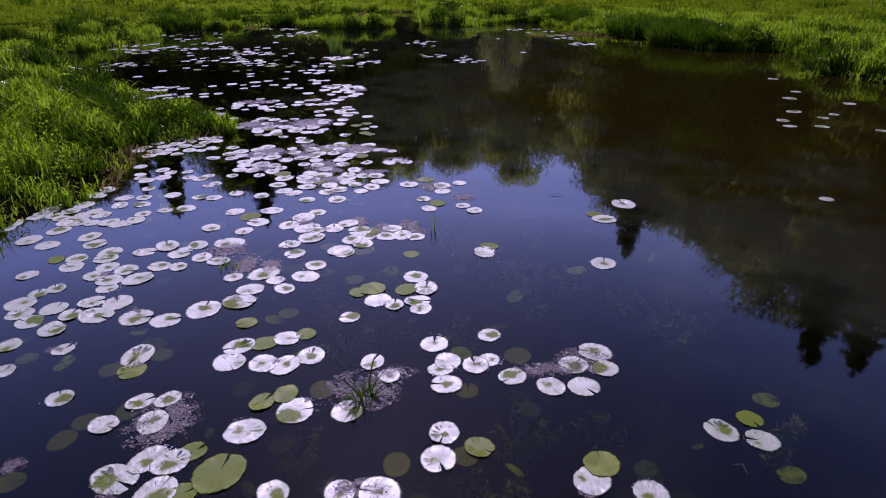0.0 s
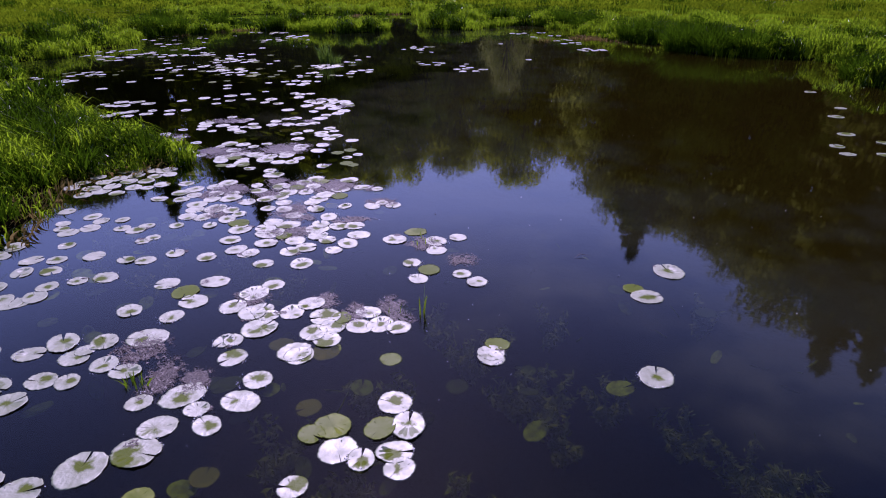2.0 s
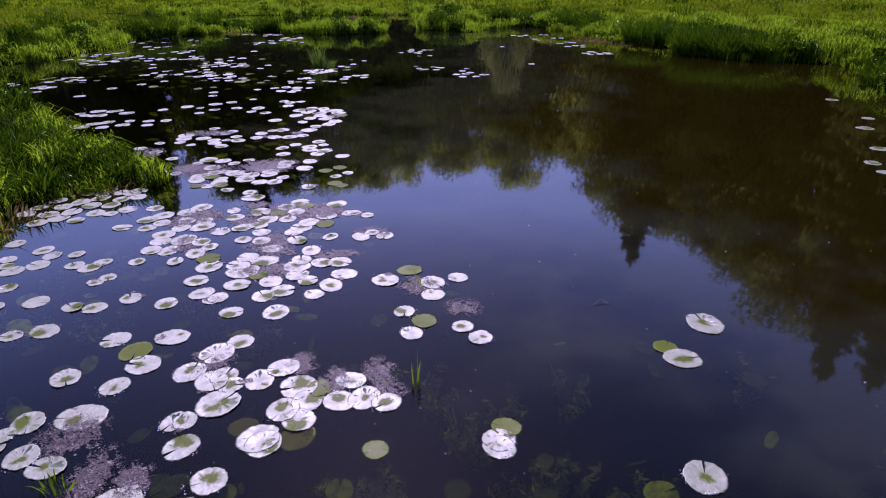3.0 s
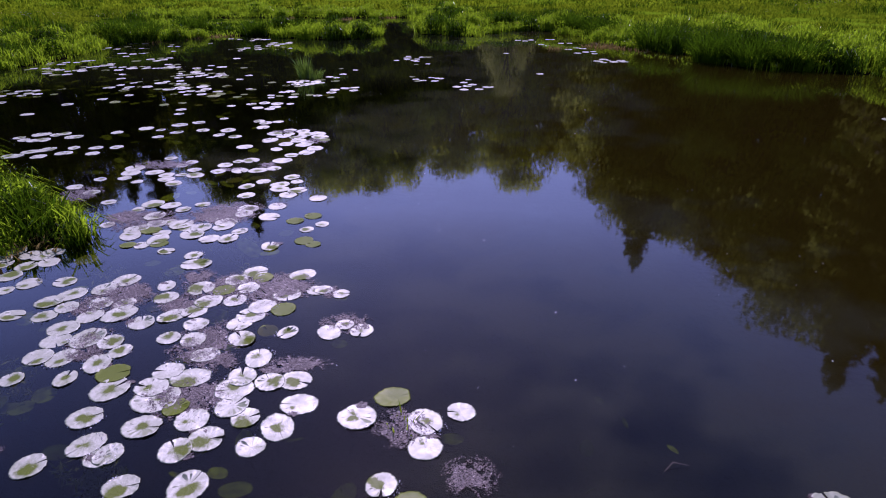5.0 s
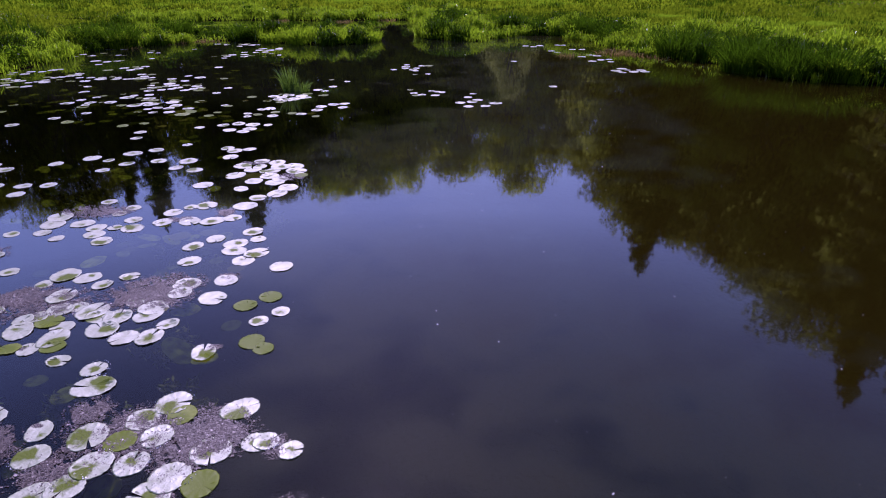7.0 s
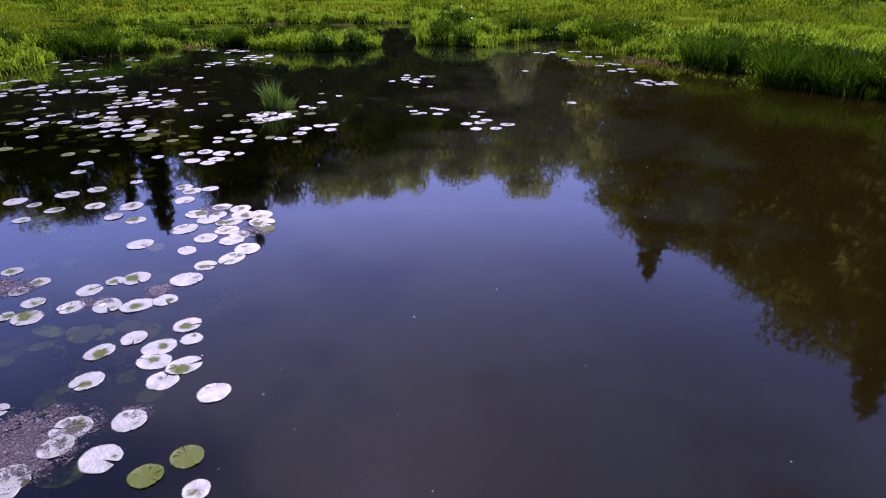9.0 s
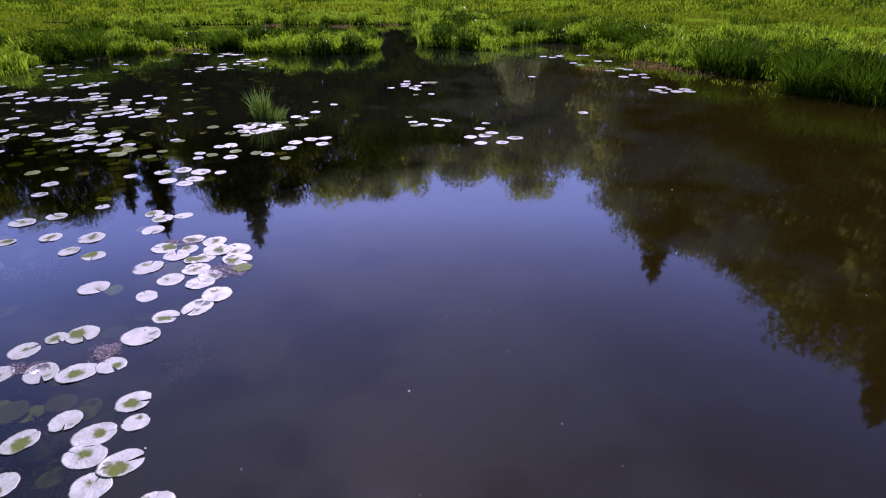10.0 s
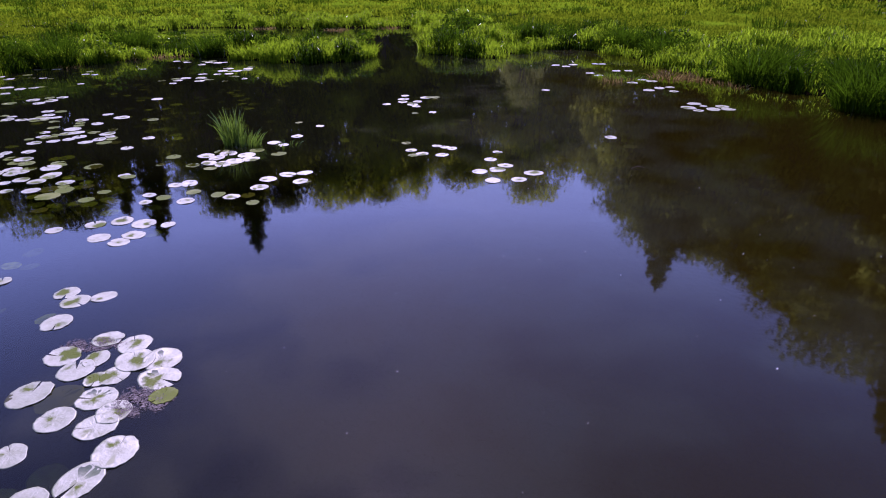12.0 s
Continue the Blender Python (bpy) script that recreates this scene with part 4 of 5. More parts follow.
far_lilies([  # 11.8 to 14.6 m along the flight
    (-3.89, 11.80, 12), (-4.13, 11.91, 20), (-2.51, 11.93, 18), (-3.75, 12.10, 20), (-2.54, 12.20, 18), (-3.53, 12.25, 17), (-2.40, 12.27, 14), (6.36, 12.28, 20),
    (8.49, 12.30, 15), (-2.67, 12.31, 16), (-3.24, 12.49, 12), (-4.05, 12.82, 13), (-4.13, 13.15, 15), (-2.76, 13.17, 16), (-2.97, 13.25, 18), (-2.71, 13.32, 17),
    (-3.42, 13.41, 14), (-2.51, 13.55, 12), (-3.15, 13.55, 17), (-2.72, 13.56, 20), (-6.17, 13.57, 18), (-2.95, 13.61, 18), (-5.83, 14.00, 17), (-2.96, 14.09, 12),
    (-2.59, 14.14, 17), (-2.19, 14.25, 16), (-3.03, 14.30, 12), (-5.54, 14.35, 15), (-4.53, 14.40, 13), (-4.29, 14.42, 16), (-2.02, 14.54, 17), (-2.89, 14.61, 15),
])
far_lilies([  # 14.6 to 15.7 m along the flight
    (-2.77, 14.64, 17), (-4.71, 14.65, 12), (-4.07, 14.67, 16), (-4.40, 14.71, 17), (-1.64, 14.74, 15), (-4.62, 14.76, 17), (0.36, 14.77, 16), (-2.01, 14.80, 17),
    (0.63, 14.81, 16), (-4.38, 14.90, 19), (-4.35, 14.92, 12), (-3.58, 14.92, 12), (-1.82, 14.95, 16), (-4.86, 14.96, 17), (-5.91, 14.99, 14), (-1.67, 15.01, 15),
    (-4.79, 15.02, 16), (0.79, 15.02, 18), (0.22, 15.08, 17), (-4.94, 15.10, 18), (-6.27, 15.14, 19), (0.41, 15.14, 18), (-4.56, 15.19, 21), (0.53, 15.29, 15),
    (-2.66, 15.32, 19), (-2.83, 15.37, 16), (-2.57, 15.46, 21), (-5.09, 15.52, 19), (0.37, 15.53, 14), (-2.41, 15.55, 20), (-2.83, 15.57, 17), (-2.99, 15.66, 19),
])
far_lilies([  # 15.7 to 16.8 m along the flight
    (-2.52, 15.71, 21), (-0.19, 15.72, 15), (-2.75, 15.76, 21), (-0.43, 15.77, 15), (-5.47, 15.78, 14), (-5.23, 15.83, 15), (0.47, 15.84, 12), (-0.58, 15.91, 14),
    (-0.08, 15.99, 12), (-4.10, 16.01, 15), (-0.17, 16.07, 12), (-0.26, 16.10, 12), (-2.20, 16.15, 14), (-6.55, 16.16, 16), (-5.43, 16.25, 16), (-2.33, 16.26, 17),
    (-4.79, 16.28, 15), (-5.22, 16.34, 15), (-5.09, 16.43, 15), (-4.68, 16.43, 16), (-4.07, 16.51, 15), (1.96, 16.54, 15), (-5.52, 16.57, 15), (-5.02, 16.57, 17),
    (-4.62, 16.57, 13), (-2.12, 16.60, 15), (-6.78, 16.69, 13), (-7.98, 16.72, 21), (-5.30, 16.72, 16), (-4.74, 16.72, 19), (-5.62, 16.79, 13), (-5.19, 16.79, 16),
])
far_lilies([  # 17.2 to 18.8 m along the flight
    (-1.95, 17.17, 12), (-7.91, 17.22, 21), (-5.19, 17.32, 16), (-7.19, 17.34, 20), (-8.51, 17.37, 21), (-5.53, 17.54, 17), (-6.66, 17.57, 17), (-6.46, 17.57, 17),
    (-6.30, 17.61, 17), (-6.14, 17.65, 16), (-5.02, 17.72, 21), (-6.03, 17.72, 16), (-6.75, 17.77, 12), (-6.25, 17.88, 17), (-5.36, 17.92, 15), (-0.40, 18.05, 12),
    (-7.76, 18.06, 20), (3.67, 18.16, 15), (-6.43, 18.16, 18), (4.16, 18.23, 19), (3.92, 18.24, 21), (-8.99, 18.24, 20), (3.59, 18.36, 21), (4.12, 18.45, 20),
    (-0.67, 18.48, 13), (3.86, 18.49, 12), (-0.74, 18.65, 18), (-1.17, 18.66, 13), (3.79, 18.67, 19), (-8.71, 18.78, 19), (-6.98, 18.79, 19), (-0.93, 18.84, 15),
])
far_lilies([  # 18.9 to 21.5 m along the flight
    (-0.67, 18.88, 15), (-6.89, 18.98, 21), (-7.24, 19.03, 21), (-0.94, 19.08, 17), (-5.14, 19.11, 18), (-0.55, 19.22, 19), (-6.87, 19.27, 18), (-0.92, 19.38, 14),
    (-8.13, 19.66, 17), (3.81, 19.76, 16), (3.40, 19.87, 20), (1.55, 19.89, 14), (3.64, 20.09, 18), (-8.17, 20.11, 19), (3.86, 20.15, 16), (-10.12, 20.17, 21),
    (-7.98, 20.22, 18), (-8.53, 20.23, 21), (3.31, 20.64, 19), (-7.34, 20.65, 13), (-5.55, 20.69, 14), (3.70, 20.83, 21), (-10.29, 20.89, 21), (-5.12, 20.95, 19),
    (3.57, 20.96, 18), (-5.58, 21.02, 19), (-4.31, 21.21, 12), (-9.12, 21.27, 15), (-5.21, 21.29, 20), (-5.52, 21.29, 21), (-8.52, 21.34, 14), (2.83, 21.52, 16),
])
far_lilies([  # 21.8 to 23.8 m along the flight
    (-7.67, 21.76, 13), (-5.07, 21.80, 16), (-5.37, 21.80, 16), (2.72, 21.82, 16), (-7.90, 21.84, 15), (-4.84, 21.87, 16), (3.59, 22.11, 17), (3.35, 22.12, 17),
    (-4.83, 22.26, 21), (-5.14, 22.26, 21), (-6.98, 22.54, 12), (-8.96, 22.58, 19), (-4.66, 22.58, 21), (-9.44, 22.59, 17), (-5.10, 22.59, 21), (-9.27, 22.67, 15),
    (2.39, 22.79, 18), (2.18, 22.97, 18), (2.58, 23.05, 18), (3.27, 23.13, 15), (3.10, 23.13, 15), (-5.95, 23.22, 18), (-5.68, 23.50, 21), (-5.54, 23.59, 13),
    (-5.92, 23.60, 18), (-6.46, 23.61, 18), (-6.79, 23.81, 18),
])
lilies([  # packed along the near bank
    (-3.42, 7.52, 15), (-3.27, 7.42, 16), (-3.29, 7.63, 16), (-3.11, 7.42, 16), (-3.08, 7.60, 15), (-2.96, 7.66, 15), (-3.47, 7.76, 15), (-3.34, 7.82, 16),
    (-3.18, 7.79, 16), (-3.03, 7.83, 14), (-3.68, 7.55, 15), (-3.53, 7.39, 16), (-3.37, 7.26, 17), (-3.14, 7.21, 16), (-3.73, 7.36, 15),
])
lilies([  # crowded against the foot of the near bank
    (-3.93, 5.03, 15), (-3.80, 4.89, 17), (-3.78, 4.77, 16), (-3.68, 5.03, 14), (-3.66, 5.11, 15), (-3.63, 5.21, 17), (-3.45, 5.18, 16), (-3.31, 4.99, 14), (-3.22, 5.15, 15), (-3.11, 5.08, 17),
    (-3.25, 5.01, 16), (-3.33, 4.90, 14), (-3.21, 4.90, 15), (-2.86, 4.88, 17), (-2.75, 4.97, 16), (-2.74, 5.11, 14), (-3.69, 5.33, 15), (-3.40, 5.34, 17), (-3.43, 5.61, 16), (-3.41, 5.78, 14),
])
lilies([  # along the inlet behind the bank
    (-5.59, 11.40, 14), (-5.44, 11.28, 15), (-5.42, 11.56, 17), (-5.35, 11.60, 15), (-5.29, 11.24, 16), (-5.20, 11.28, 17), (-5.18, 11.56, 16), (-5.10, 11.60, 17),
    (-4.91, 11.43, 18), (-4.86, 11.47, 17), (-5.02, 10.72, 18), (-4.89, 10.79, 16), (-4.86, 10.86, 18), (-5.15, 10.52, 18), (-5.07, 10.55, 17), (-4.80, 10.52, 18),
    (-4.60, 10.65, 15), (-4.54, 10.68, 16), (-4.57, 10.89, 14),
])
far_lilies([  # farther along the inlet
    (-10.45, 17.44, 15), (-10.16, 17.53, 18), (-10.06, 17.83, 18), (-9.91, 17.93, 15), (-9.22, 17.60, 16), (-8.94, 17.59, 18), (-8.67, 17.48, 17), (-8.49, 16.89, 18),
    (-8.21, 17.17, 14), (-8.08, 17.27, 18), (-8.04, 17.46, 14), (-8.05, 17.77, 17), (-9.34, 18.46, 16), (-9.03, 18.56, 18), (-8.80, 18.56, 15), (-8.60, 18.90, 15),
    (-9.53, 21.52, 17), (-9.13, 21.19, 18), (-7.96, 17.87, 18), (-7.84, 17.97, 17), (-7.84, 18.30, 17), (-7.52, 17.75, 15), (-7.29, 17.75, 15), (-7.05, 17.74, 15),
])
far_lilies([  # and on to its end
    (-7.77, 14.30, 18), (-7.74, 14.56, 17), (-7.74, 14.77, 14), (-7.63, 14.84, 14), (-7.49, 14.84, 15), (-7.42, 14.56, 18), (-7.45, 14.36, 14), (-7.24, 14.49, 16),
    (-8.44, 14.12, 14), (-8.25, 13.99, 16), (-7.68, 13.68, 17), (-7.64, 13.79, 18), (-7.47, 13.61, 17), (-7.39, 13.73, 17), (-7.40, 13.27, 17), (-7.64, 13.22, 18),
    (-6.38, 12.82, 17), (-6.20, 15.39, 15), (-5.92, 15.16, 16), (-6.05, 15.62, 14),
])
lilies([  # more of the near raft
    (-3.38, 9.88, 20), (-2.96, 9.78, 16), (-2.91, 9.64, 17), (-2.71, 8.92, 20),
])
far_lilies([  # more beyond the raft
    (-6.98, 17.55, 22), (-5.34, 16.99, 22), (-5.58, 15.20, 19), (-5.52, 15.61, 22), (-5.08, 14.93, 22),
])
wet_lilies([  # green leaves awash beside the raft
    (-2.17, 9.63, 16), (-1.96, 9.69, 14), (-4.57, 13.51, 16), (-4.01, 13.52, 12),
])
wet_lilies([  # 1.9 to 4.4 m along the flight
    (-1.11, 1.89, 12), (-1.88, 1.95, 12), (-1.00, 2.02, 21), (0.68, 2.07, 15), (-0.23, 2.07, 12), (0.08, 2.12, 12), (-1.16, 2.14, 12), (0.15, 2.16, 12),
    (-1.81, 2.22, 12), (-1.77, 2.34, 12), (1.47, 2.35, 12), (-1.60, 2.43, 12), (-0.94, 2.49, 12), (-0.84, 2.54, 12), (0.10, 2.59, 12), (-0.66, 2.60, 13),
    (-1.74, 2.74, 14), (-1.87, 2.76, 12), (-1.63, 2.91, 12), (0.39, 2.91, 15), (-1.07, 3.02, 13), (-0.86, 3.12, 12), (-1.26, 3.24, 12), (-1.02, 3.38, 12),
    (-0.60, 3.63, 12), (-0.29, 3.67, 14), (-0.52, 3.70, 17), (-0.67, 3.83, 13), (-2.98, 4.16, 12), (-0.29, 4.24, 12), (-0.66, 4.34, 16), (-0.93, 4.40, 13),
])
wet_lilies([  # 4.4 to 14.2 m along the flight
    (0.32, 4.40, 12), (-0.63, 4.70, 12), (-1.75, 5.02, 17), (1.31, 5.08, 13), (-0.11, 5.36, 15), (-1.31, 5.99, 12), (-0.22, 6.07, 16), (-1.76, 6.27, 17),
    (-1.04, 6.70, 12), (-1.00, 6.95, 16), (-1.48, 7.20, 15), (-3.51, 7.35, 12), (-1.27, 7.39, 14), (-2.70, 7.72, 16), (-2.51, 7.97, 12), (-1.03, 7.98, 12),
    (-2.27, 7.99, 12), (-1.10, 8.05, 15), (-2.44, 8.27, 15), (-1.27, 8.47, 14), (-1.15, 8.60, 14), (-1.52, 9.04, 12), (5.30, 9.83, 13), (-2.07, 11.20, 21),
    (-1.53, 11.23, 13), (-4.32, 13.65, 12), (-3.86, 13.88, 13), (-1.95, 14.10, 12), (-3.29, 14.13, 13), (-3.56, 14.15, 14), (-2.85, 14.23, 14),
])
wet_lilies([  # 14.2 to 19.1 m along the flight
    (-4.02, 14.24, 20), (-2.35, 14.32, 14), (-2.06, 14.32, 13), (-3.52, 14.38, 12), (-3.95, 14.44, 18), (-4.14, 14.49, 17), (-3.79, 14.58, 12), (-3.53, 14.87, 13),
    (-2.74, 15.17, 12), (-4.94, 15.34, 16), (-0.54, 15.69, 12), (2.11, 16.12, 17), (-4.40, 16.31, 16), (-5.61, 16.43, 12), (-5.37, 17.18, 14), (-4.50, 17.57, 15),
    (4.45, 18.23, 13), (-0.40, 19.07, 12),
])
sunk_lilies([  # 2.2 to 8.2 m along the flight
    (-0.78, 2.23, 12), (1.64, 2.53, 12), (-1.09, 2.64, 12), (0.52, 2.84, 12), (-2.43, 2.92, 12), (-1.09, 3.31, 12), (0.96, 4.02, 14), (0.08, 4.03, 12),
    (-0.42, 4.05, 12), (-2.50, 4.70, 12), (1.69, 4.79, 12), (-2.08, 4.87, 13), (-2.70, 5.05, 12), (-2.39, 5.07, 13), (-1.61, 5.07, 12), (1.21, 5.13, 12),
    (-1.21, 5.27, 12), (-2.64, 5.34, 14), (-1.63, 5.37, 12), (-2.34, 5.64, 12), (-1.75, 5.69, 12), (-2.81, 5.70, 14), (-2.12, 6.02, 12), (-2.29, 6.05, 14),
    (-2.06, 6.12, 12), (-1.15, 6.21, 12), (-2.63, 6.44, 12), (-3.22, 6.53, 13), (-3.22, 6.76, 14), (-3.05, 7.48, 14), (-2.22, 7.73, 12), (-1.90, 8.19, 12),
])
sunk_lilies([  # 8.3 to 17.7 m along the flight
    (-1.31, 8.29, 12), (-2.95, 9.00, 12), (-1.74, 9.23, 12), (-1.70, 9.62, 12), (-2.08, 9.63, 15), (-1.83, 9.69, 14), (-2.06, 9.82, 12), (-3.16, 10.60, 12),
    (-2.90, 10.64, 13), (-1.81, 10.70, 17), (-2.64, 12.04, 12), (-3.24, 12.80, 14), (-3.42, 12.82, 13), (-3.40, 13.05, 14), (-2.64, 13.47, 18), (1.84, 16.26, 12),
    (-0.84, 16.48, 12), (-0.64, 16.57, 13), (-1.51, 16.57, 13), (-0.95, 16.60, 13), (-0.88, 16.88, 12), (-1.79, 17.38, 12), (-0.06, 17.48, 15), (0.07, 17.66, 12),
])
# thin strays far up the pond, where leaves lie scattered without count
for i in range(660):
    x, y = lily.uniform(-9.5, -1.5), lily.uniform(13.6, 23.0)
    if lumpy(np.array([x]), np.array([y]), 1.1, 2.0)[0] > 0.42 and from_shore(np.array([x]), np.array([y]))[0] < -0.3 and x < -0.2 * (y - 4):
        SUNK.append(joined_leaf(x, y, lily.uniform(12, 19), lily.uniform(-0.016, -0.005), 0.5))
for i in range(150):
    x, y = lily.uniform(-2.8, 2.2), lily.uniform(1.5, 6.2)
    if lumpy(np.array([x]), np.array([y]), 2.6, 1.0)[0] > 0.42:
        SUNK.append(joined_leaf(x, y, lily.uniform(5, 14), lily.uniform(-0.16, -0.04), 28.0, lily.uniform(0.45, 0.95)))
for i in range(150):
    y = lily.uniform(6.0, 12.2)
    x = lily.uniform(-3.6, -0.9) - 0.22 * (y - 6.0)
    if lumpy(np.array([x]), np.array([y]), 2.6, 3.0)[0] > 0.45:
        SUNK.append(joined_leaf(x, y, lily.uniform(11, 19), lily.uniform(-0.09, -0.04), 9.0, lily.uniform(0.5, 1.0)))

for name, some, mat, label in (("distant_lily_pads", FAR, PAD, "scattered waxy water lily leaves away from the open water"), ("awash_lily_pads", AWASH, WETPAD, "olive water lily leaves awash farther up the pond"), ("sunken_lily_pads", SUNK, SUNKPAD, "dim green lily leaves under the water surface")):
    me = leafy(mesh_from(name, *joined([(v, f) for v, f, _ in some]), mat, True), np.concatenate([flat for _, _, flat in some]))
    tagged(new(name, me), label, "lily pads", kind="stuff")

debris_mats([
    (-0.37, 1.92, 0.17, 0.06), (-1.94, 2.04, 0.06, 0.05), (-1.39, 2.34, 0.15, 0.18), (-0.45, 2.58, 0.18, 0.14), (-0.29, 2.73, 0.12, 0.06), (0.52, 2.76, 0.15, 0.07),
    (0.75, 2.84, 0.13, 0.11), (-1.31, 4.05, 0.08, 0.11), (-1.50, 4.06, 0.10, 0.19), (-1.32, 4.06, 0.10, 0.08), (-1.73, 4.34, 0.14, 0.15), (-0.26, 4.68, 0.09, 0.07),
    (-0.56, 4.75, 0.09, 0.15), (-0.33, 4.83, 0.09, 0.13), (-0.78, 4.91, 0.11, 0.11), (-1.28, 4.93, 0.13, 0.11), (0.15, 5.53, 0.11, 0.10),
])
debris_mats([
    (-0.16, 5.84, 0.12, 0.12), (-1.28, 6.06, 0.25, 0.18), (-0.89, 6.30, 0.12, 0.04), (-0.79, 6.35, 0.18, 0.08), (-1.23, 6.38, 0.10, 0.08), (-2.03, 6.45, 0.13, 0.08),
    (-1.37, 6.56, 0.18, 0.22), (-2.06, 6.57, 0.11, 0.13), (-0.58, 6.79, 0.14, 0.10), (-2.31, 6.98, 0.11, 0.10), (-1.70, 7.01, 0.15, 0.13), (-1.16, 7.09, 0.11, 0.11),
    (-2.17, 7.12, 0.20, 0.19), (-2.11, 7.17, 0.19, 0.14), (-0.74, 7.18, 0.05, 0.07), (-1.09, 7.25, 0.26, 0.17), (-1.45, 7.25, 0.31, 0.21),
])
debris_mats([
    (-1.10, 7.29, 0.16, 0.17), (-1.74, 7.42, 0.12, 0.12), (-2.64, 8.50, 0.30, 0.21), (-1.97, 8.57, 0.30, 0.19), (-2.81, 8.60, 0.23, 0.17), (-2.06, 8.68, 0.20, 0.18),
    (-1.89, 8.75, 0.22, 0.17), (-1.52, 8.89, 0.08, 0.05), (-3.56, 9.17, 0.17, 0.23), (-2.32, 9.99, 0.11, 0.06), (-1.97, 10.15, 0.10, 0.12), (-3.17, 10.18, 0.26, 0.14),
    (-2.99, 10.18, 0.14, 0.11), (-1.62, 11.20, 0.13, 0.11), (-2.13, 11.70, 0.17, 0.06),
])
debris_mats(CRUMBS)
# white flakes along the leaf rims, in place of sun glints off the wet edge
beads, caught = np.random.default_rng(78), []
for x, y, r, a, arc in BEADS:
    n = int(9 * arc) + 4
    t, far = beads.normal(a, arc / 2, n), r * (1.0 + np.abs(beads.normal(0, 0.10, n)))
    caught.append(leaf_quads(np.stack([x + far * np.cos(t), y + far * np.sin(t), beads.uniform(0.004, 0.008, n)], -1), 0.0036, beads, 0.0, 0.8))
tagged(new("fallen_petals", mesh_from("fallen_petals", *joined(caught), WHITEFLECK)), "tiny white flakes standing in for glints along the lily leaf rims", "petals", kind="stuff")
specks = np.random.default_rng(77)
at = np.stack([specks.uniform(-1.6, 3.4, 210), specks.uniform(3.5, 15.0, 210), np.full(210, 0.004)], -1)
way = np.clip(specks.normal(0, 1, (210, 3)) * np.array([0.004, 0.003, 0.002]) * np.exp(specks.normal(0, 0.3, 210))[:, None], -0.006, 0.006)
flakes = np.stack([at - way, at + way[:, [1, 0, 2]] * 0.7, at + way, at - way[:, [1, 0, 2]] * 0.7], 1).reshape(-1, 3)
tagged(new("fallen_petals", mesh_from("fallen_petals", flakes, np.arange(840).reshape(-1, 4), WHITEFLECK)), "single white petals adrift on the open water", "petals", kind="stuff")
tagged(new("floating_debris", mesh_from("floating_debris", *joined(MATS), DEBRIS)), "pale drifted petals and brown scum between the leaves", "debris", kind="stuff")


# ------------------------------------------------------------------ sprigs, reeds and tussocks
def tuft(name, x, y, z, n, tall, wide, radius, mat, label, category, group, seed, lean=(0.0, 0.0), splay=1.0, wild=0.28):
    """One clump of curved blades that fan out from its root."""
    g = np.random.default_rng(seed)
    a, r = g.uniform(0, 2 * np.pi, n), radius * np.sqrt(g.uniform(0, 1, n))
    out = np.stack([np.cos(a), np.sin(a)], -1) * (r / radius * splay * g.uniform(0.3, 1.2, n))[:, None] + np.array(lean)
    h = tall * g.uniform(0.35, 1.1, n)
    out += g.normal(0, wild, (n, 2)) * min(1.0, splay)
    root = np.stack([r * np.cos(a), r * np.sin(a), np.full(n, -0.03)], -1)
    t = g.uniform(0, 2 * np.pi, n)
    side = np.stack([np.cos(t), np.sin(t), 0 * t], -1) * (wide * g.uniform(0.6, 1.3, n) / 2)[:, None]
    pts = []
    for u, k in ((0.0, 1.0), (0.35, 1.0), (0.7, 0.75), (1.0, 0.0)):
        c = root + np.concatenate([out * (h * 0.62 * u ** 1.8)[:, None], (h * (u - 0.22 * u ** 3 * np.linalg.norm(out, axis=1)))[:, None]], 1)
        pts += [c - side * k, c + side * k] if k else [c]
    v = np.stack(pts, 1).reshape(-1, 3)
    o = (np.arange(n) * 7)[:, None]
    f = np.concatenate([o + q for q in ([0, 1, 3], [0, 3, 2], [2, 3, 5], [2, 5, 4], [4, 5, 6])], 0)
    ob = new(name, mesh_from(name, v, f, mat))
    ob.location = (x, y, z)
    return tagged(ob, label, category, group, "stuff" if name in ("dead_straw", "water_weed") else "")


tuft("reed_sprig", -0.125, 4.73, 0.0, 4, 0.29, 0.012, 0.02, FRESH, "thin fresh green reed blades standing in open water", "reed", "sprigs", 1, (0.05, 0), 0.25)
tuft("grass_sprig", -0.43, 2.52, 0.0, 46, 0.21, 0.008, 0.05, DARKSHADED, "dark spiky grass sprig splayed among lily leaves", "grass sprig", "sprigs", 2, (0.1, -0.1), 2.2)
tuft("grass_sprig", -0.34, 4.70, 0.0, 8, 0.11, 0.006, 0.10, SEDGE, "spiky grass sprig rooted among lily leaves", "grass sprig", "sprigs", 3, (0, 0), 0.5)
tuft("grass_sprig", -1.61, 4.02, 0.0, 16, 0.13, 0.009, 0.06, FRESH, "fresh green grass sprig rooted among lily leaves", "grass sprig", "sprigs", 4, (0, 0), 0.7)
tuft("grass_sprig", -0.16, 5.87, 0.0, 12, 0.12, 0.009, 0.08, SEDGE, "spiky grass sprig rooted among lily leaves", "grass sprig", "sprigs", 5, (0, 0), 0.8)
tuft("island_tussock", -2.84, 16.22, 0.0, 120, 0.50, 0.014, 0.12, TUSSOCK, "grassy sedge tussock standing alone in the pond", "tussock", "sedge tussocks", 6, (-0.1, -0.05), 0.6, 0.35)
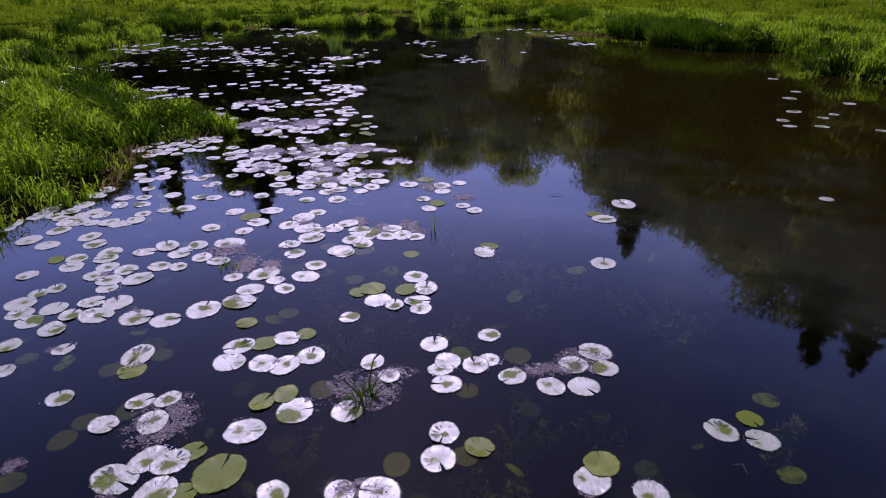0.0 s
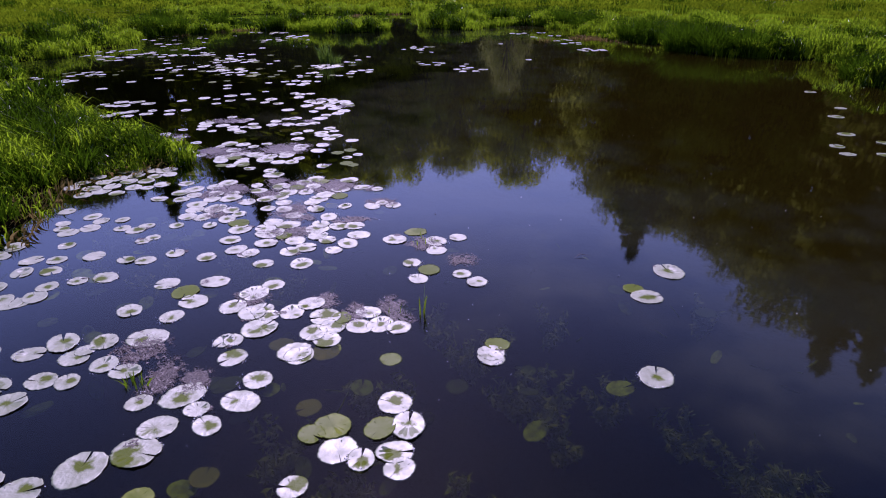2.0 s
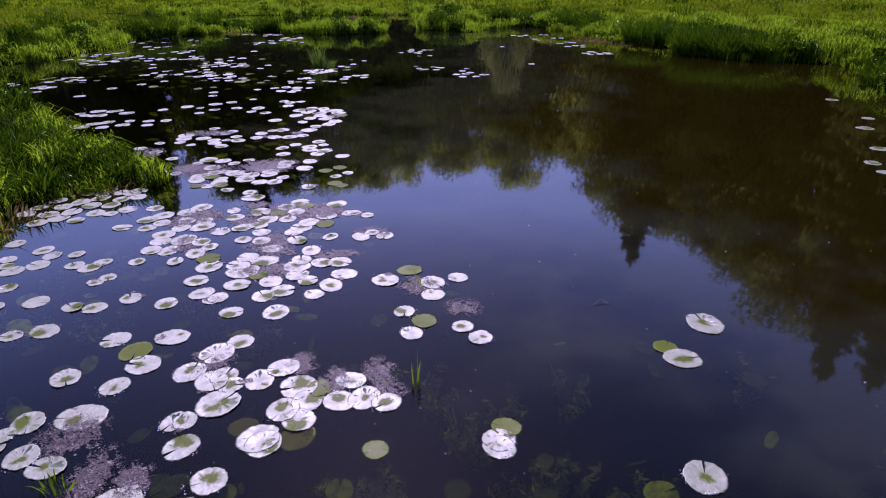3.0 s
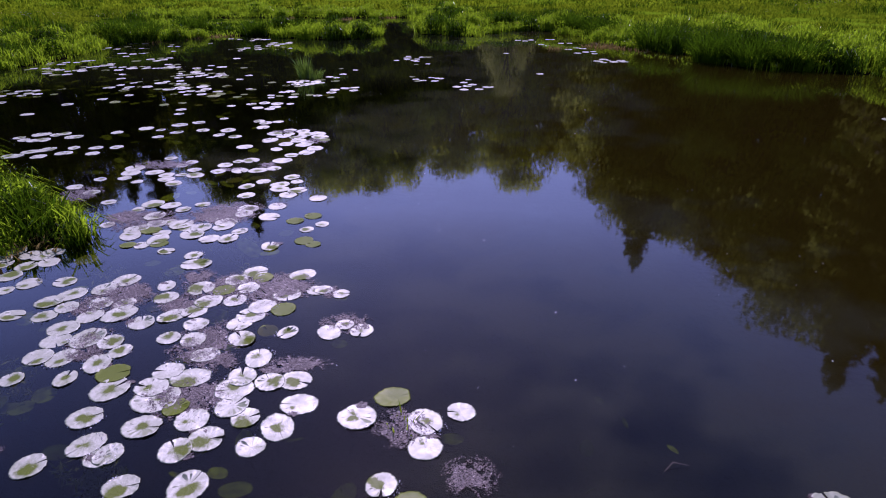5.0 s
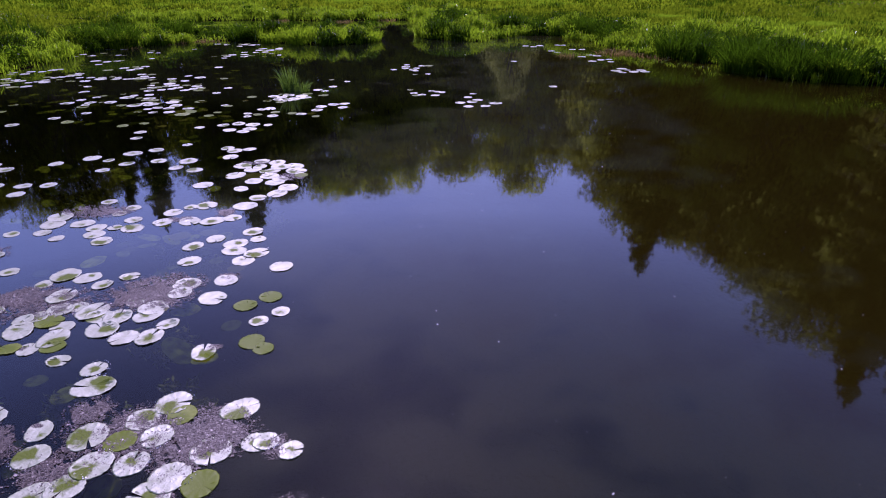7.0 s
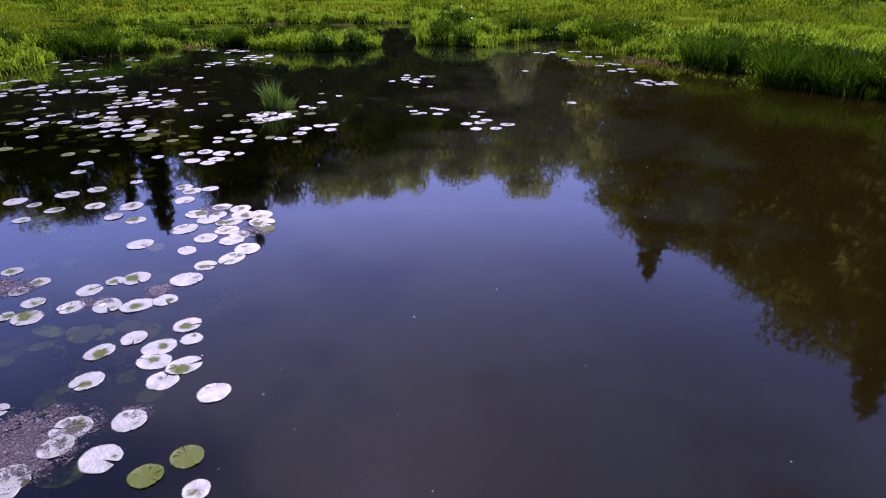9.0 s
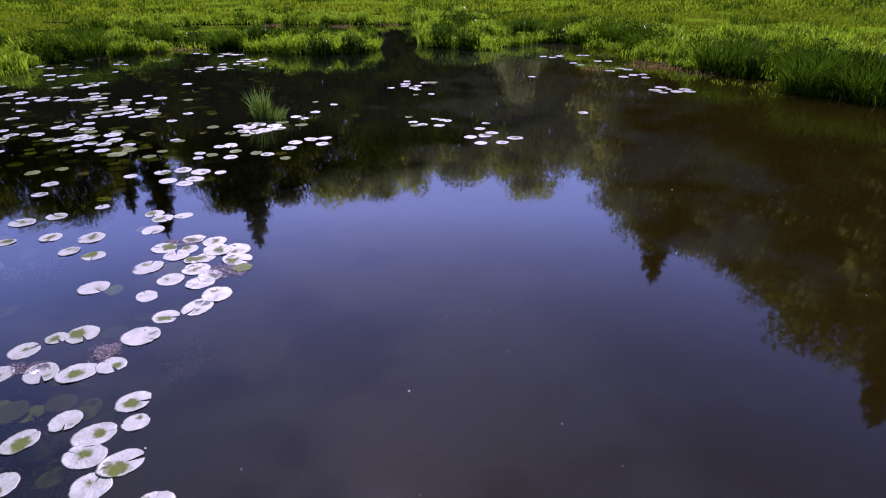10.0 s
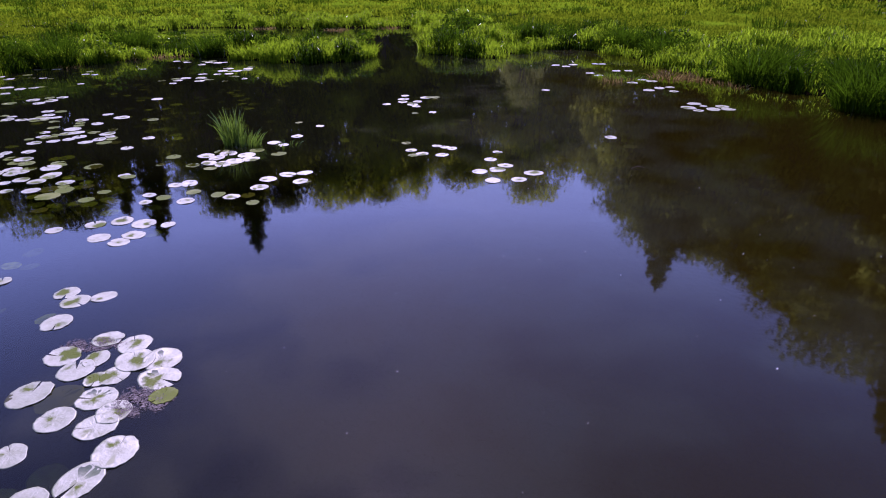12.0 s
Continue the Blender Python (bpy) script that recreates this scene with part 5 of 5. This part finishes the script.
tuft("island_tussock", -2.60, 16.16, 0.0, 90, 0.27, 0.012, 0.12, TUSSOCK, "low leaning sedge tussock standing in the pond", "tussock", "sedge tussocks", 7, (0.5, 0), 0.9)
tuft("dead_straw", -2.15, 16.15, 0.0, 50, 0.10, 0.010, 0.16, TUSSOCK, "withered low sedge beside the pond tussock", "straw", "dead straw", 8, (0.2, 0), 1.6)

for i, (x, y, h, n) in enumerate([
        (-10.2, 22.9, 0.62, 300), (-9.3, 23.1, 0.62, 300), (-8.7, 25.6, 0.6, 260), (-6.3, 24.9, 0.5, 240), (-4.3, 24.1, 0.5, 300), (-3.2, 24.0, 0.5, 300), (-2.5, 24.6, 0.4, 220),
        (-0.4, 25.3, 0.4, 240), (1.9, 27.2, 0.55, 240), (3.0, 27.6, 0.55, 220), (4.3, 25.4, 0.6, 280), (4.9, 24.0, 0.5, 240), (5.6, 20.6, 0.6, 300), (6.1, 20.9, 0.6, 280),
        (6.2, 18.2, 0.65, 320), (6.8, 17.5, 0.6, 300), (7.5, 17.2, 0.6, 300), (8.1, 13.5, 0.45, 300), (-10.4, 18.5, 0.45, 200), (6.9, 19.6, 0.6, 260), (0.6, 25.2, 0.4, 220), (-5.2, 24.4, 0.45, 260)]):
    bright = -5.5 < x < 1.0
    tuft("sedge_tussock", x, y, 0.04, 2 * n + 300, h * (0.95 if bright else 1.3), 0.014, 0.46, SEDGE if bright else DARKSHADED, "dense green sedge tussock on the far shore" if bright else "dense dark sedge tussock on the far shore", "tussock", "sedge tussocks", 40 + i, (0, 0), 0.9, 0.6)

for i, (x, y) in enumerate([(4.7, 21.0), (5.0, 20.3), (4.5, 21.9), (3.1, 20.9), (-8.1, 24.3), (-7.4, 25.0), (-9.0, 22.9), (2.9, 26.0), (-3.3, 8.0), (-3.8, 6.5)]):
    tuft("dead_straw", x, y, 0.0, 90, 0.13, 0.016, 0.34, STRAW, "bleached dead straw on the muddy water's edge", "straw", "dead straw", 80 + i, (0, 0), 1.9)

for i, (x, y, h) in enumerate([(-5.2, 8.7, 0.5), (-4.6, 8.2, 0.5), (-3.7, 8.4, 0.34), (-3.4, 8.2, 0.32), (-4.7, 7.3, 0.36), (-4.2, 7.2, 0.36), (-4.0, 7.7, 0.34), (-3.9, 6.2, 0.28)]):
    tuft("sedge_tussock", x, y, 0.08, 150, h, 0.017, 0.22, DARKSHADED, "dense dark sedge tussock on the near bank", "tussock", "sedge tussocks", 120 + i, (0, 0), 0.9, 0.5)

for i, (x, y) in enumerate([(-9.2, 23.7), (-8.7, 23.9), (-8.2, 24.2), (-7.7, 24.6), (-7.2, 24.9), (-9.6, 23.3), (4.2, 21.3), (4.8, 21.3), (5.4, 21.0), (-3.75, 5.9), (-3.95, 7.1), (-3.6, 7.95), (-4.4, 31.9), (-7.2, 32.6), (-2.6, 32.6)]):
    tuft("dead_straw", x, y, 0.02, 110, 0.11, 0.022, 0.42, STRAW, "flattened brown reed litter along the waterline", "straw", "reed litter", 200 + i, (0, 0), 2.6)

for i, (x, y, n, h) in enumerate([(6.95, 12.6, 130, 0.10), (7.4, 12.9, 120, 0.12), (3.0, 21.4, 130, 0.12), (3.4, 21.1, 110, 0.10), (5.2, 19.2, 70, 0.09), (5.6, 18.6, 60, 0.09), (5.4, 17.9, 50, 0.08), (4.8, 19.8, 70, 0.09)]):
    tuft("water_weed", x, y, 0.0, n, h, 0.014, 0.30, FRESH, "yellow-green weed mat floating near the shore", "water weed", "weed mats", 150 + i, (0, 0), 1.8)

def drowned_weed(x, y, wide, deep, n, seed):
    """A bush of feathery pondweed below the surface: limp stems set with small leaflets."""
    g = np.random.default_rng(seed)
    k = max(7, n // 90)
    a, r = g.uniform(0, 2 * np.pi, k), wide * np.sqrt(g.uniform(0.02, 1, k))
    tip = np.stack([r * np.cos(a), r * np.sin(a), g.uniform(-deep, -0.035, k)], -1)
    own, u = g.integers(0, k, n), g.uniform(0.15, 1, n)
    root = np.array([0, 0, -deep - 0.15])
    at = root + (tip[own] - root) * u[:, None] + g.normal(0, 0.014, (n, 3))
    at[:, 2] = np.minimum(at[:, 2], -0.012)
    stems = [tapered([tuple(root), tuple(0.5 * (root + e) + (0, 0, 0.04)), tuple(e)], [0.003, 0.002, 0.001], 4) for e in tip]
    ob = new("water_weed", mesh_from("water_weed", *joined([leaf_quads(at, 0.026, g, 0.2, 0.26)] + stems), SUNKWEED))
    ob.location = (x, y, 0)
    return tagged(ob, "dim drowned pondweed in the dark water", "water weed", "drowned weed", "stuff")


for i, (x, y, wide) in enumerate([
        (0.18, 4.46, 0.22), (0.71, 4.83, 0.16), (-0.05, 4.83, 0.14), (0.53, 4.06, 0.28), (-0.29, 5.04, 0.16), (-0.41, 4.13, 0.14), (0.30, 4.63, 0.2), (1.74, 4.93, 0.14), (0.91, 4.06, 0.16),
        (0.38, 2.37, 0.2), (0.79, 2.45, 0.16), (1.65, 2.37, 0.18), (1.58, 3.39, 0.2), (0.21, 2.0, 0.2), (-0.73, 2.27, 0.15), (-0.79, 3.67, 0.2), (-0.63, 3.24, 0.16), (-0.28, 4.1, 0.15),
        (0.46, 4.1, 0.24), (0.62, 3.77, 0.18), (1.24, 3.82, 0.18), (1.48, 3.58, 0.26), (1.54, 3.29, 0.2), (-0.4, 3.48, 0.15), (0.11, 3.32, 0.16), (-2.2, 5.5, 0.25), (-1.9, 9.4, 0.25), (-3.3, 11.5, 0.3)]):
    drowned_weed(x, y, wide, 0.16, int(4200 * wide), 300 + i)
weeds = random.Random(31)
for i in range(22):
    y = weeds.uniform(4.2, 10.5)
    drowned_weed(weeds.uniform(-3.0, -0.9) - 0.12 * (y - 4), y, weeds.uniform(0.12, 0.28), 0.16, 900, 400 + i)

# a bent twig and a stub afloat
for x, y, turn, length in ((1.28, 2.03, -40, 0.07), (1.05, 5.58, 25, 0.12), (1.96, 15.2, 10, 0.16)):
    v, f = tapered([(-length / 2, 0, 0.004), (0, 0.015, 0.02), (length / 2, -0.02, 0.008)], [0.0015, 0.003, 0.001], 6)
    ob = new("twig", mesh_from("twig", v, f, STRAW if length < 0.1 else BARK, True))
    ob.matrix_basis = pose(x, y, 0, 0, 0, turn)
    tagged(ob, "small dead twig floating on the water", "twig")
